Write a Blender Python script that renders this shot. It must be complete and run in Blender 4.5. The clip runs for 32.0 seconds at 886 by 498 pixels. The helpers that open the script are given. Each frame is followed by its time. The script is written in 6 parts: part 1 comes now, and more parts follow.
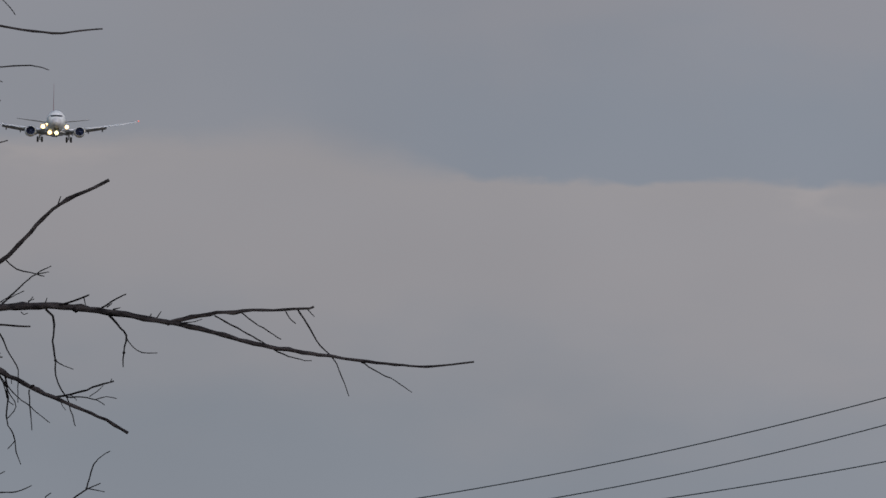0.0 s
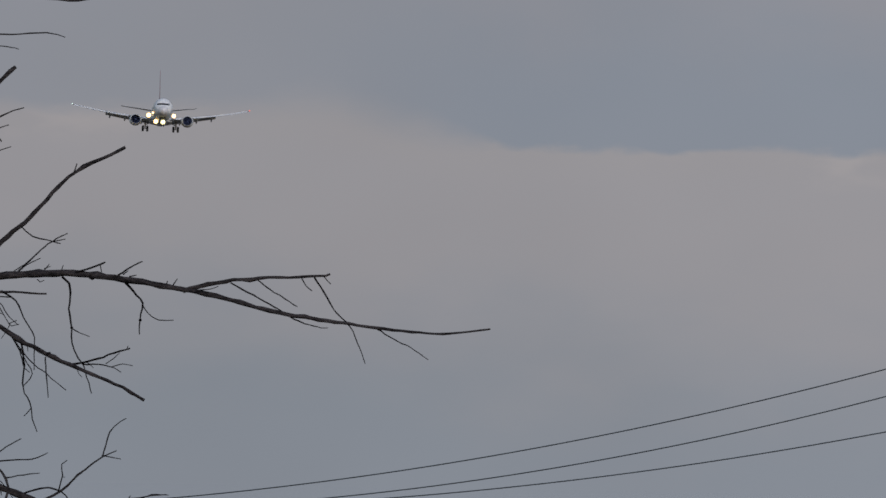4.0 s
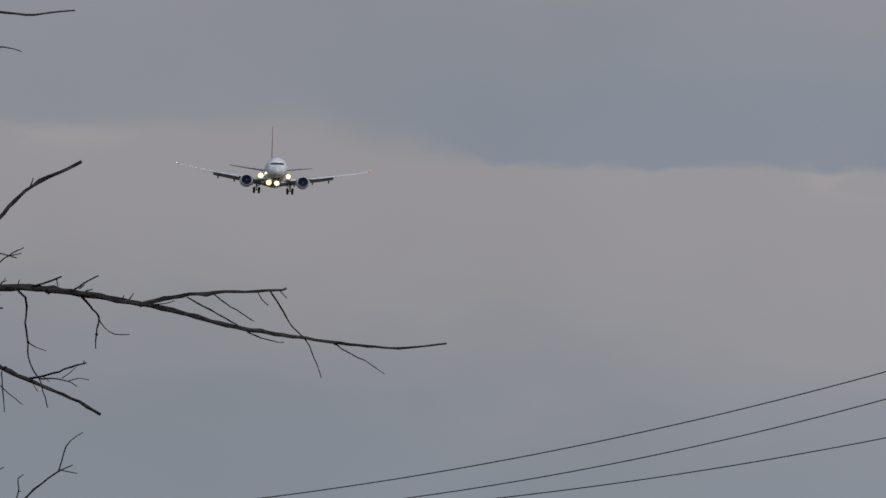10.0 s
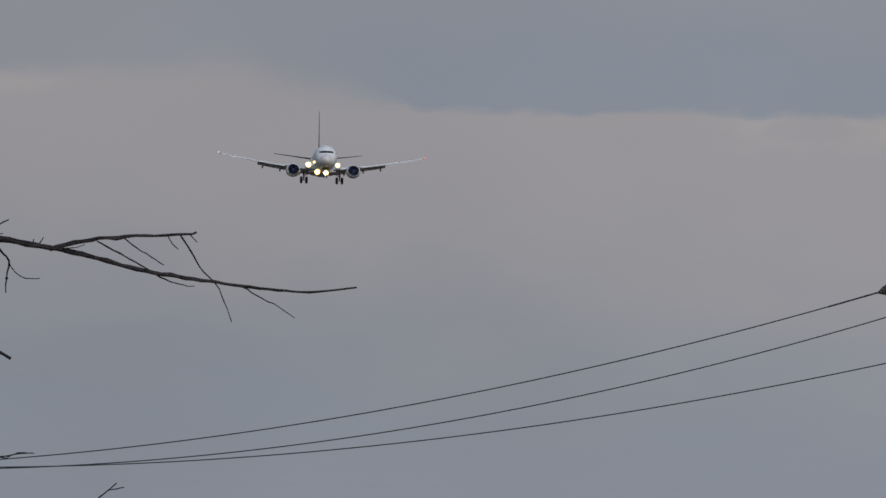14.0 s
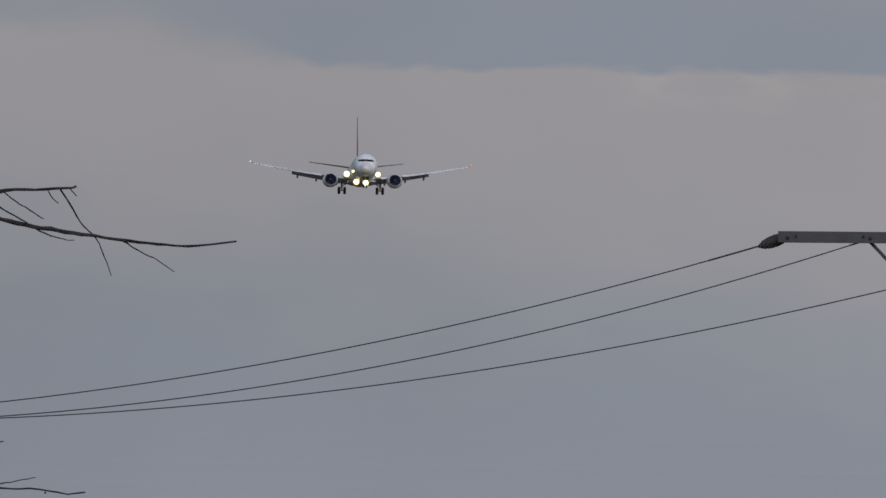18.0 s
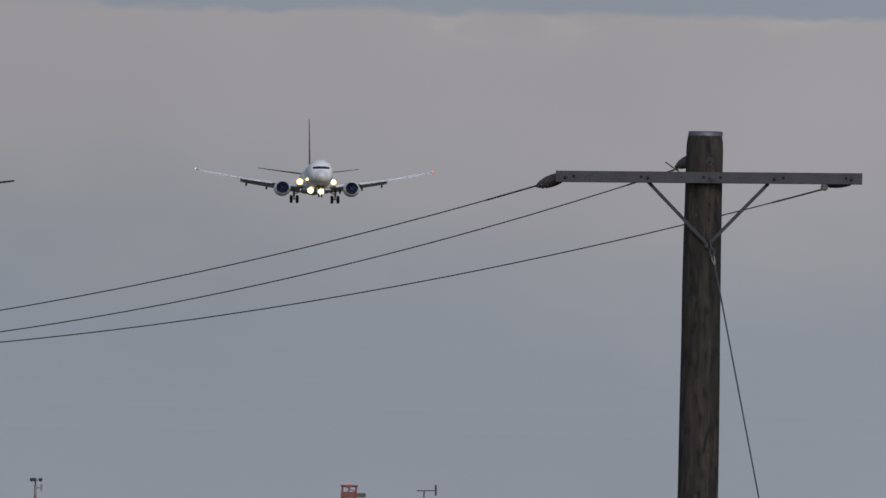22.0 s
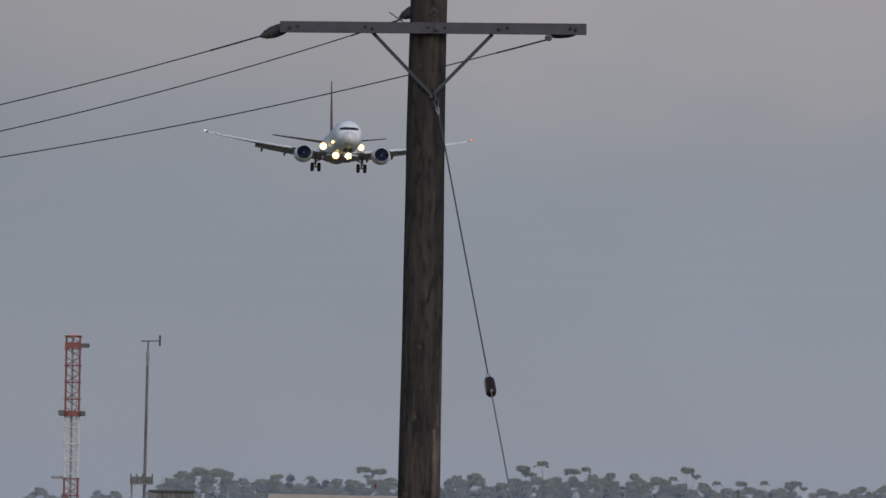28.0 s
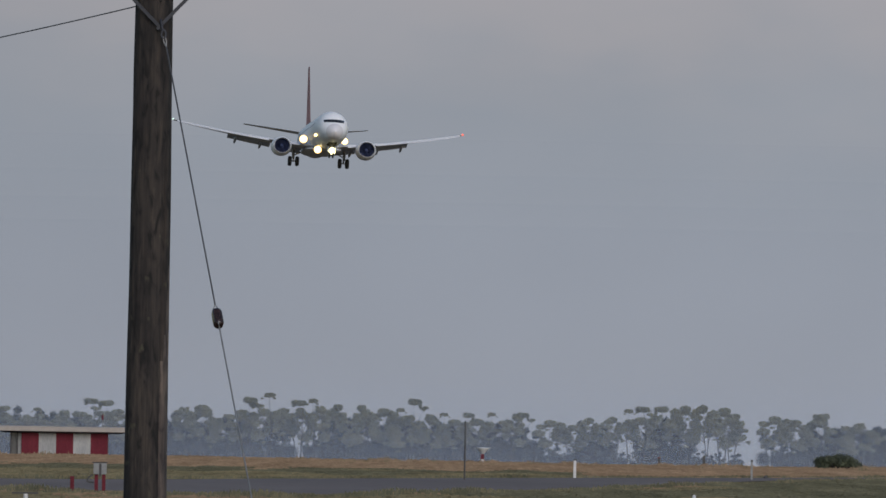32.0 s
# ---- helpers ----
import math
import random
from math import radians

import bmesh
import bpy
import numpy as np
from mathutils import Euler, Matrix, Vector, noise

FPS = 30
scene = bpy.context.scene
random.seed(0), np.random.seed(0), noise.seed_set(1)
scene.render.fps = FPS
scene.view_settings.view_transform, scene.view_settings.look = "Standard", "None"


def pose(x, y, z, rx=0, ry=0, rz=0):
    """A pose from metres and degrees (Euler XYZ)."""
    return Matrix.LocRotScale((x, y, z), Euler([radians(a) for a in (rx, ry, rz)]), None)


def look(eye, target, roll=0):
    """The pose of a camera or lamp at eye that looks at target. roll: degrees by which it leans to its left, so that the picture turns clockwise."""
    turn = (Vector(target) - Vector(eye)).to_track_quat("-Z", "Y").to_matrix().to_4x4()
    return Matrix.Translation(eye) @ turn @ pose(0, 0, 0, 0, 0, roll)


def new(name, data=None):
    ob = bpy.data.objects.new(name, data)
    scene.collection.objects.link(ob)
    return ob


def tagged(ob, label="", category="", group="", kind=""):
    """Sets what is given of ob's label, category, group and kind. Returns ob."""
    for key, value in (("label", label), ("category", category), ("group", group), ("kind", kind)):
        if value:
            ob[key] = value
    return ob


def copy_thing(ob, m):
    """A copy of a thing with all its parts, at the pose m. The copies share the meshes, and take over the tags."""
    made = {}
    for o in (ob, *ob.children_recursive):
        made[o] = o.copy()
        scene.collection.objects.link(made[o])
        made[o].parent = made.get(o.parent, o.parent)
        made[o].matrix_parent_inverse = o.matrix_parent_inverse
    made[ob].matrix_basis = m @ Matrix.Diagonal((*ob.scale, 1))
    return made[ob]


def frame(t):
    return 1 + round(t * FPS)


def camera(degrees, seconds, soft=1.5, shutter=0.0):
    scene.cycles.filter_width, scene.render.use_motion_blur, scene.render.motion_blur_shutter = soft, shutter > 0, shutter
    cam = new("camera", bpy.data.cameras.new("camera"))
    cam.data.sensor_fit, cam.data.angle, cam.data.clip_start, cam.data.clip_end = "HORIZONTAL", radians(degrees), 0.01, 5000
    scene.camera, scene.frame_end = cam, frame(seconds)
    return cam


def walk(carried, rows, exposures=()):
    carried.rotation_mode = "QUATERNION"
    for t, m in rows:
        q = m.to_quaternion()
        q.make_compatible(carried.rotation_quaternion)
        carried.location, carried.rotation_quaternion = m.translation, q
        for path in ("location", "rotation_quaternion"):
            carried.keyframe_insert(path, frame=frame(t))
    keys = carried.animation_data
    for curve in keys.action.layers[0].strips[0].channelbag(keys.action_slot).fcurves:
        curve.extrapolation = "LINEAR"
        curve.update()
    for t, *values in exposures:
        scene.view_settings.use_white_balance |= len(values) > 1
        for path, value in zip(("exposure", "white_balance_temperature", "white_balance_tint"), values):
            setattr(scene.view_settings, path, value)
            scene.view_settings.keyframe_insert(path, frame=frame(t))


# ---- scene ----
# One plan for the whole clip: the eye stands at the origin, 2 m over flat ground, and looks along +y
# through a very long lens. A bare tree stands 90 m off, a service pole 195 m, airfield gear 0.8 to 2.4 km,
# the tree line 4.3 km and an airliner comes in from 4.7 to 2.7 km.
EYE = Vector((0, 0, 2.0))
LONG = 42000.0


def place(u, v, d):
    """A point d metres ahead, u and v parts of 42000 of that distance to the right of and above the eye."""
    return Vector((d * u / LONG, d, EYE.z + d * v / LONG))


def aim(u, v):
    return look(EYE, place(u, v, LONG), 1.0)


cam = camera(2.1388, 32.0, soft=1.55)
walk(cam, [
    (0, aim(-1797.6, 1014.2)),
    (0.2, aim(-1797.1, 1017.5)),
    (0.5, aim(-1795.1, 1021.7)),
    (0.7, aim(-1793.5, 1036.8)),
    (1, aim(-1800.6, 1021.5)),
    (1.2, aim(-1797.3, 1028.6)),
    (1.5, aim(-1803.6, 1026.9)),
    (1.7, aim(-1804.5, 1030.6)),
    (2, aim(-1807.3, 1021.3)),
    (2.2, aim(-1816.2, 1008.0)),
    (2.3, aim(-1816.0, 973.0)),
    (2.4, aim(-1819.0, 951.0)),
    (2.5, aim(-1821.0, 949.5)),
    (2.7, aim(-1819.4, 953.4)),
    (3, aim(-1818.4, 955.3)),
    (3.2, aim(-1824.5, 957.3)),
    (3.5, aim(-1825.2, 958.6)),
    (5.5, aim(-1838.8, 940.6)),
    (5.7, aim(-1843.4, 942.9)),
    (6, aim(-1847.4, 939.5)),
    (6.2, aim(-1854.5, 941.7)),
    (6.5, aim(-1853.0, 939.6)),
    (6.7, aim(-1851.6, 943.7)),
    (7, aim(-1850.9, 941.9)),
    (7.2, aim(-1847.7, 952.9)),
    (7.5, aim(-1854.9, 948.5)),
    (7.7, aim(-1844.6, 950.0)),
    (7.8, aim(-1829.0, 951.5)),
    (8, aim(-1808.0, 958.7)),
    (8.2, aim(-1809.3, 954.6)),
    (8.5, aim(-1802.0, 967.6)),
    (8.7, aim(-1805.5, 971.8)),
    (9, aim(-1788.1, 972.3)),
    (9.2, aim(-1776.2, 977.3)),
    (9.5, aim(-1764.5, 989.2)),
    (9.7, aim(-1759.3, 989.8)),
    (10, aim(-1748.4, 982.4)),
    (10.2, aim(-1740.6, 968.9)),
    (10.5, aim(-1727.5, 944.5)),
    (10.7, aim(-1718.7, 929.9)),
    (11, aim(-1704.1, 907.9)),
    (11.2, aim(-1697.9, 897.8)),
    (11.5, aim(-1684.6, 890.1)),
    (11.7, aim(-1680.4, 885.0)),
    (12, aim(-1662.3, 884.5)),
    (12.2, aim(-1647.0, 885.5)),
    (12.5, aim(-1640.6, 881.6)),
    (12.7, aim(-1627.8, 886.9)),
    (13, aim(-1602.5, 880.6)),
    (13.2, aim(-1596.5, 890.4)),
    (13.5, aim(-1601.7, 879.1)),
    (13.7, aim(-1594.3, 879.3)),
    (14, aim(-1587.4, 885.8)),
    (14.2, aim(-1577.3, 889.7)),
    (14.5, aim(-1577.3, 884.7)),
    (14.7, aim(-1575.0, 873.6)),
    (14.8, aim(-1553.0, 884.0)),
    (15, aim(-1507.9, 882.3)),
    (15.2, aim(-1474.0, 884.4)),
    (15.5, aim(-1476.3, 901.2)),
    (17.5, aim(-1395.7, 877.6)),
    (17.7, aim(-1387.2, 878.8)),
    (17.8, aim(-1380.0, 866.0)),
    (17.9, aim(-1377.0, 846.0)),
    (18, aim(-1372.9, 807.8)),
    (18.2, aim(-1361.9, 822.3)),
    (18.5, aim(-1320.8, 803.9)),
    (18.7, aim(-1279.7, 804.7)),
    (19, aim(-1209.5, 798.3)),
    (19.2, aim(-1171.1, 792.9)),
    (19.5, aim(-1126.5, 784.5)),
    (19.7, aim(-1108.1, 793.2)),
    (20, aim(-1080.7, 791.6)),
    (20.2, aim(-1076.7, 778.6)),
    (20.5, aim(-1058.9, 763.6)),
    (20.7, aim(-1050.6, 756.2)),
    (21, aim(-1040.0, 738.0)),
    (21.2, aim(-1034.9, 731.1)),
    (21.5, aim(-1014.3, 719.5)),
    (21.7, aim(-1005.8, 715.7)),
    (22, aim(-977.4, 707.3)),
    (22.2, aim(-966.7, 699.6)),
    (22.5, aim(-951.8, 688.6)),
    (22.7, aim(-945.1, 678.0)),
    (23, aim(-942.1, 671.2)),
    (23.2, aim(-939.5, 660.6)),
    (23.5, aim(-931.0, 648.1)),
    (23.7, aim(-910.3, 635.4)),
    (24, aim(-893.1, 632.0)),
    (24.2, aim(-892.5, 614.4)),
    (24.5, aim(-829.0, 568.9)),
    (24.7, aim(-809.2, 580.2)),
    (25, aim(-763.3, 562.9)),
    (25.2, aim(-742.6, 528.3)),
    (25.5, aim(-678.1, 507.0)),
    (25.7, aim(-643.4, 491.1)),
    (26, aim(-587.7, 480.9)),
    (26.2, aim(-562.8, 474.8)),
    (26.5, aim(-534.1, 475.9)),
    (28.5, aim(-434.4, 444.0)),
    (28.7, aim(-394.8, 440.2)),
    (29, aim(-384.9, 412.2)),
    (29.2, aim(-353.9, 393.9)),
    (29.5, aim(-290.4, 387.7)),
    (29.7, aim(-248.7, 403.3)),
    (30, aim(-186.6, 388.2)),
    (30.2, aim(-155.4, 395.9)),
    (30.5, aim(-120.8, 388.1)),
    (30.7, aim(-104.4, 386.2)),
    (31, aim(-89.7, 338.1)),
    (31.2, aim(-84.7, 336.5)),
    (31.5, aim(-67.3, 346.0)),
    (31.7, aim(-44.4, 335.7)),
    (31.8, aim(-30.1, 332.1)),
    (32, aim(0.0, 337.9)),
], exposures=[(0, -0.11), (13, -0.11), (19, -0.13), (22, -0.05), (25, -0.02), (28.5, -0.05), (31, 0.04), (32, 0.08)])

# ---- light ----
SUN_UP, SUN_TURN = radians(24), radians(163)
world = bpy.data.worlds.new("dusk_sky")
scene.world = world
world.use_nodes = True
wn = world.node_tree.nodes
sky = wn.new("ShaderNodeTexSky")
sky.sky_type, sky.sun_disc = "NISHITA", False
sky.sun_elevation, sky.sun_rotation = SUN_UP, SUN_TURN
sky.air_density, sky.dust_density, sky.ozone_density = 1.3, 0.8, 3.0
wn["Background"].inputs["Strength"].default_value = 0.085
world.node_tree.links.new(sky.outputs[0], wn["Background"].inputs["Color"])
sun_data = bpy.data.lights.new("sun", "SUN")
sun_data.energy, sun_data.angle, sun_data.color = 1.55, radians(40), (1.0, 0.935, 0.945)
sun = new("sun", sun_data)
sun.matrix_world = look((0, 0, 0), (-math.sin(SUN_TURN), -math.cos(SUN_TURN), -math.tan(SUN_UP)))
sun.location = (-20, -60, 60)


# ---- materials ----
def nodes_of(name):
    m = bpy.data.materials.new(name)
    m.use_nodes = True
    n, l = m.node_tree.nodes, m.node_tree.links
    return m, n, l, n["Principled BSDF"]


def surface(name, dark, light, rough=0.6, metal=0.0, scale=4.0, fine=40.0, bump=0.3, stretch=(1, 1, 1), spread=0.0, depth=0.01, spec=0.5):
    """A procedural surface: two scales of noise between two colours, with relief, in metres."""
    m, n, l, b = nodes_of(name)
    co = n.new("ShaderNodeTexCoord")
    mp = n.new("ShaderNodeMapping")
    mp.inputs["Scale"].default_value = stretch
    l.new(co.outputs["Object"], mp.inputs["Vector"])
    big, small = n.new("ShaderNodeTexNoise"), n.new("ShaderNodeTexNoise")
    for t, s, d in ((big, scale, 3), (small, fine, 4)):
        t.inputs["Scale"].default_value, t.inputs["Detail"].default_value = s, d
        l.new(mp.outputs[0], t.inputs["Vector"])
    mix = n.new("ShaderNodeMath")
    mix.operation = "MULTIPLY_ADD"
    mix.inputs[1].default_value = 0.45
    half = n.new("ShaderNodeMath")
    half.operation = "MULTIPLY"
    half.inputs[1].default_value = 0.55
    l.new(big.outputs["Fac"], half.inputs[0])
    l.new(small.outputs["Fac"], mix.inputs[0])
    l.new(half.outputs[0], mix.inputs[2])
    ramp = n.new("ShaderNodeValToRGB")
    ramp.color_ramp.elements[0].position, ramp.color_ramp.elements[1].position = 0.34, 0.66
    ramp.color_ramp.elements[0].color, ramp.color_ramp.elements[1].color = (*dark, 1), (*light, 1)
    l.new(mix.outputs[0], ramp.inputs[0])
    out = ramp.outputs[0]
    if spread:
        info = n.new("ShaderNodeNewGeometry")
        hsv = n.new("ShaderNodeHueSaturation")
        mr = n.new("ShaderNodeMapRange")
        mr.inputs["To Min"].default_value, mr.inputs["To Max"].default_value = 1 - spread, 1 + spread
        l.new(info.outputs["Random Per Island"], mr.inputs["Value"])
        l.new(mr.outputs[0], hsv.inputs["Value"])
        l.new(out, hsv.inputs["Color"])
        out = hsv.outputs[0]
    l.new(out, b.inputs["Base Color"])
    rr = n.new("ShaderNodeMapRange")
    rr.inputs["To Min"].default_value, rr.inputs["To Max"].default_value = max(0.05, rough - 0.12), min(1, rough + 0.12)
    l.new(small.outputs["Fac"], rr.inputs["Value"])
    l.new(rr.outputs[0], b.inputs["Roughness"])
    b.inputs["Metallic"].default_value = metal
    b.inputs["Specular IOR Level"].default_value = spec
    if bump:
        bp = n.new("ShaderNodeBump")
        bp.inputs["Strength"].default_value, bp.inputs["Distance"].default_value = bump, depth
        l.new(small.outputs["Fac"], bp.inputs["Height"])
        l.new(bp.outputs[0], b.inputs["Normal"])
    return m


def lamp_glow(name, colour, strength):
    m, n, l, b = nodes_of(name)
    b.inputs["Base Color"].default_value = (*colour, 1)
    b.inputs["Emission Color"].default_value = (*colour, 1)
    b.inputs["Emission Strength"].default_value = strength
    return m


M_BARK = surface("dead_bark", (0.0035, 0.0033, 0.0042), (0.062, 0.054, 0.057), 0.95, 0, 30, 110, 0.9, (0.3, 1, 1), spec=0.1)
M_TWIG = surface("dead_twig", (0.00425, 0.003825, 0.0051), (0.0136, 0.01105, 0.0119), 0.95, 0, 30, 150, 0.3, spec=0.1)
M_STEEL = surface("weathered_galvanised_steel", (0.026, 0.028, 0.037), (0.05, 0.053, 0.066), 0.6, 0.2, 6, 60, 0.15)
M_DARKSTEEL = surface("dull_brace_steel", (0.014, 0.016, 0.022), (0.028, 0.031, 0.041), 0.6, 0.2, 8, 70, 0.15)
M_BOLT = surface("rusty_bolt", (0.02, 0.016, 0.014), (0.06, 0.048, 0.042), 0.7, 0.4, 20, 120, 0.2)
M_WIRE = surface("stranded_wire", (0.04, 0.041, 0.046), (0.085, 0.086, 0.095), 0.55, 0.4, 5, 200, 0.0)
# one stay wire in two tones: darkened against the sky, pale against the trees
M_STRAND = surface("darkened_stay_strand", (0.06, 0.06, 0.065), (0.135, 0.133, 0.138), 0.5, 0.5, 5, 200, 0.0)
M_GUY = surface("stay_wire", (0.16, 0.16, 0.165), (0.3, 0.3, 0.3), 0.5, 0.5, 5, 200, 0.0)
M_CLAY = surface("grey_brown_glaze", (0.036, 0.03, 0.032), (0.072, 0.06, 0.062), 0.5, 0, 20, 90, 0.1)
M_BROWN = surface("brown_glaze", (0.014, 0.008, 0.008), (0.04, 0.022, 0.02), 0.25, 0, 20, 90, 0.05)
# near-black that stands for the shade inside openings
M_HOLESHADE = surface("hole_shade", (0.005, 0.005, 0.005), (0.012, 0.012, 0.012), 0.9)
M_ENDGRAIN = surface("split_pole_top", (0.04, 0.033, 0.028), (0.09, 0.075, 0.064), 0.9, 0, 15, 90, 0.5)


def pole_wood(name, tone):
    """Old pole timber: drifts of tone, blotches, fine grain and a few lichen spots."""
    m, n, l, b = nodes_of(name)
    co = n.new("ShaderNodeTexCoord")

    def tex(scale, detail, sz, dist=0.0):
        mp = n.new("ShaderNodeMapping")
        mp.inputs["Scale"].default_value = (1, 1, sz)
        t = n.new("ShaderNodeTexNoise")
        t.inputs["Scale"].default_value, t.inputs["Detail"].default_value, t.inputs["Distortion"].default_value = scale, detail, dist
        l.new(co.outputs["Object"], mp.inputs["Vector"])
        l.new(mp.outputs[0], t.inputs["Vector"])
        return t
    def ramp(fac, *stops):
        r = n.new("ShaderNodeValToRGB")
        e = r.color_ramp.elements
        while len(e) < len(stops):
            e.new(0.5)
        for k, (at, c) in zip(e, stops):
            k.position, k.color = at, (*c, 1)
        l.new(fac, r.inputs[0])
        return r.outputs[0]

    def mixed(kind, fac, a, b2):
        k = n.new("ShaderNodeMix")
        k.data_type, k.blend_type = "RGBA", kind
        if isinstance(fac, float):
            k.inputs["Factor"].default_value = fac
        else:
            l.new(fac, k.inputs["Factor"])
        l.new(a, k.inputs[6])
        l.new(b2, k.inputs[7])
        return k.outputs[2]
    band, blotch, grain, spot = tex(7.5, 4, 0.12, 0.4), tex(17, 5, 0.3, 0.7), tex(48, 5, 0.05, 0.3), tex(11, 2, 0.6)
    base = ramp(band.outputs["Fac"], (0.36, [c * tone for c in (0.0175, 0.0145, 0.0138)]), (0.5, [c * tone for c in (0.0265, 0.022, 0.0196)]), (0.64, [c * tone for c in (0.0395, 0.0325, 0.0275)]))
    dark = ramp(blotch.outputs["Fac"], (0.33, (0.25, 0.25, 0.27)), (0.46, (0.88, 0.88, 0.89)), (0.66, (1.35, 1.31, 1.25)))
    line = ramp(grain.outputs["Fac"], (0.4, (0.72, 0.72, 0.74)), (0.56, (1.1, 1.09, 1.08)))
    wood = mixed("MULTIPLY", 1.0, mixed("MULTIPLY", 1.0, base, dark), line)
    lichen = n.new("ShaderNodeMapRange")
    lichen.inputs["From Min"].default_value, lichen.inputs["From Max"].default_value = 0.68, 0.76
    lichen.inputs["To Max"].default_value = 0.55
    l.new(spot.outputs["Fac"], lichen.inputs["Value"])
    pale = n.new("ShaderNodeRGB")
    pale.outputs[0].default_value = (0.085, 0.078, 0.05, 1)
    l.new(mixed("MIX", lichen.outputs[0], wood, pale.outputs[0]), b.inputs["Base Color"])
    b.inputs["Roughness"].default_value = 0.9
    bp = n.new("ShaderNodeBump")
    bp.inputs["Strength"].default_value, bp.inputs["Distance"].default_value = 0.9, 0.012
    l.new(grain.outputs["Fac"], bp.inputs["Height"])
    l.new(bp.outputs[0], b.inputs["Normal"])
    return m


M_CAP = surface("cap_sheet_metal", (0.085, 0.08925, 0.1062), (0.136, 0.1403, 0.1615), 0.5, 0.2, 6, 40, 0.1)
M_POLE = pole_wood("weathered_pole_wood", 1.0)
# the same timber three times as bright, for a sunlit rim on the shaft
M_LITRIM = pole_wood("lit_rim_pole_wood", 3.0)
M_WHITE = surface("airliner_white_paint", (0.86, 0.86, 0.87), (0.91, 0.91, 0.91), 0.5, 0, 0.4, 3, 0, spec=0.3)
M_BELLY = surface("airliner_grey_paint", (0.66, 0.66, 0.68), (0.75, 0.75, 0.77), 0.5, 0, 0.5, 4, 0, spec=0.3)
M_WING = surface("wing_grey_skin", (0.62, 0.63, 0.65), (0.74, 0.75, 0.77), 0.3, 0.0, 0.6, 5, 0)
M_FLAP = surface("flap_grey_skin", (0.4125, 0.4375, 0.5125), (0.525, 0.55, 0.625), 0.5, 0.0, 0.6, 5, 0)
M_RED = surface("tail_red_paint", (0.33, 0.1, 0.12), (0.43, 0.15, 0.165), 0.5, 0, 0.5, 4, 0, spec=0.2)
# radome grey, with the shading under the cockpit put into the same colour
M_RADOME = surface("shaded_grey_nose_cone", (0.64, 0.63, 0.65), (0.71, 0.7, 0.72), 0.6, 0, 1.5, 6, 0, spec=0.2)
M_GLASS = surface("cockpit_glass", (0.008, 0.01, 0.014), (0.02, 0.024, 0.03), 0.12, 0, 2, 9, 0)
M_LIP = surface("bare_intake_lip", (0.5, 0.51, 0.54), (0.6, 0.61, 0.63), 0.4, 0.0, 2, 20, 0)
M_FAN = surface("dark_fan_blades", (0.046, 0.06, 0.12), (0.062, 0.08, 0.16), 0.95, 0.0, 3, 20, 0, spec=0.0)
M_DUCT = surface("intake_duct", (0.05, 0.07, 0.15), (0.08, 0.105, 0.2), 0.6, 0.0, 3, 20, 0, spec=0.2)
M_SLAT = surface("bare_slat_metal", (0.738, 0.738, 0.756), (0.801, 0.801, 0.81), 0.45, 0.0, 0.6, 5, 0)
M_TYRE = surface("tyre_rubber", (0.015, 0.015, 0.016), (0.035, 0.035, 0.037), 0.8, 0, 5, 40, 0)
M_STRUT = surface("gear_strut", (0.18, 0.18, 0.19), (0.3, 0.3, 0.31), 0.4, 0.4, 5, 40, 0)
M_BEAM = lamp_glow("landing_light_beam", (1.0, 0.87, 0.44), 3.0)
# orange glow of the ring that imitates the halo round each lamp
M_HALO = lamp_glow("lamp_halo_glow", (1.0, 0.58, 0.2), 0.9)
M_CABINPANE = surface("cabin_pane", (0.5, 0.51, 0.54), (0.6, 0.61, 0.64), 0.2, 0, 2, 9, 0)
M_WARN = lamp_glow("dim_red_lamp", (0.6, 0.12, 0.09), 0.45)
M_PORT = lamp_glow("port_red_light", (1.0, 0.16, 0.11), 0.8)
M_STAR = lamp_glow("starboard_light", (0.75, 0.95, 0.85), 0.5)
M_MASTRED = surface("mast_red_paint", (0.155, 0.056, 0.053), (0.26, 0.108, 0.098), 0.7, 0, 2, 15, 0, spec=0.2)
M_MASTWHITE = surface("mast_white_paint", (0.44, 0.44, 0.44), (0.64, 0.64, 0.635), 0.6, 0, 2, 15, 0)
M_RUSTMAST = surface("rust_streaked_mast", (0.06, 0.045, 0.046), (0.19, 0.185, 0.2), 0.6, 0.1, 3.5, 14, 0, (1, 1, 0.35))
M_GREYBOX = surface("grey_box_paint", (0.153, 0.162, 0.1665), (0.252, 0.2565, 0.2565), 0.6, 0, 2, 12, 0)
M_CABIN = surface("stained_cabin_cladding", (0.043, 0.044, 0.045), (0.128, 0.126, 0.122), 0.7, 0, 1.2, 7, 0.2, (1, 1, 0.2))
M_CLADDING = surface("peeling_cabin_cladding", (0.04, 0.04, 0.041), (0.2, 0.2, 0.2), 0.8, 0, 3.2, 17, 0.2, (1, 1, 0.22), spec=0.2)
M_DARK = surface("dark_post_paint", (0.032, 0.032, 0.035), (0.07, 0.068, 0.068), 0.7, 0, 3, 20, 0)
M_REDBOARD = surface("red_hut_cladding", (0.095, 0.01, 0.02), (0.148, 0.021, 0.033), 0.7, 0, 1.1, 8, 0.1, (1, 1, 0.35), spec=0.2)
M_WHITEBOARD = surface("white_hut_cladding", (0.258, 0.2623, 0.2666), (0.387, 0.387, 0.3827), 0.7, 0, 1.1, 8, 0.1, (1, 1, 0.35), spec=0.2)
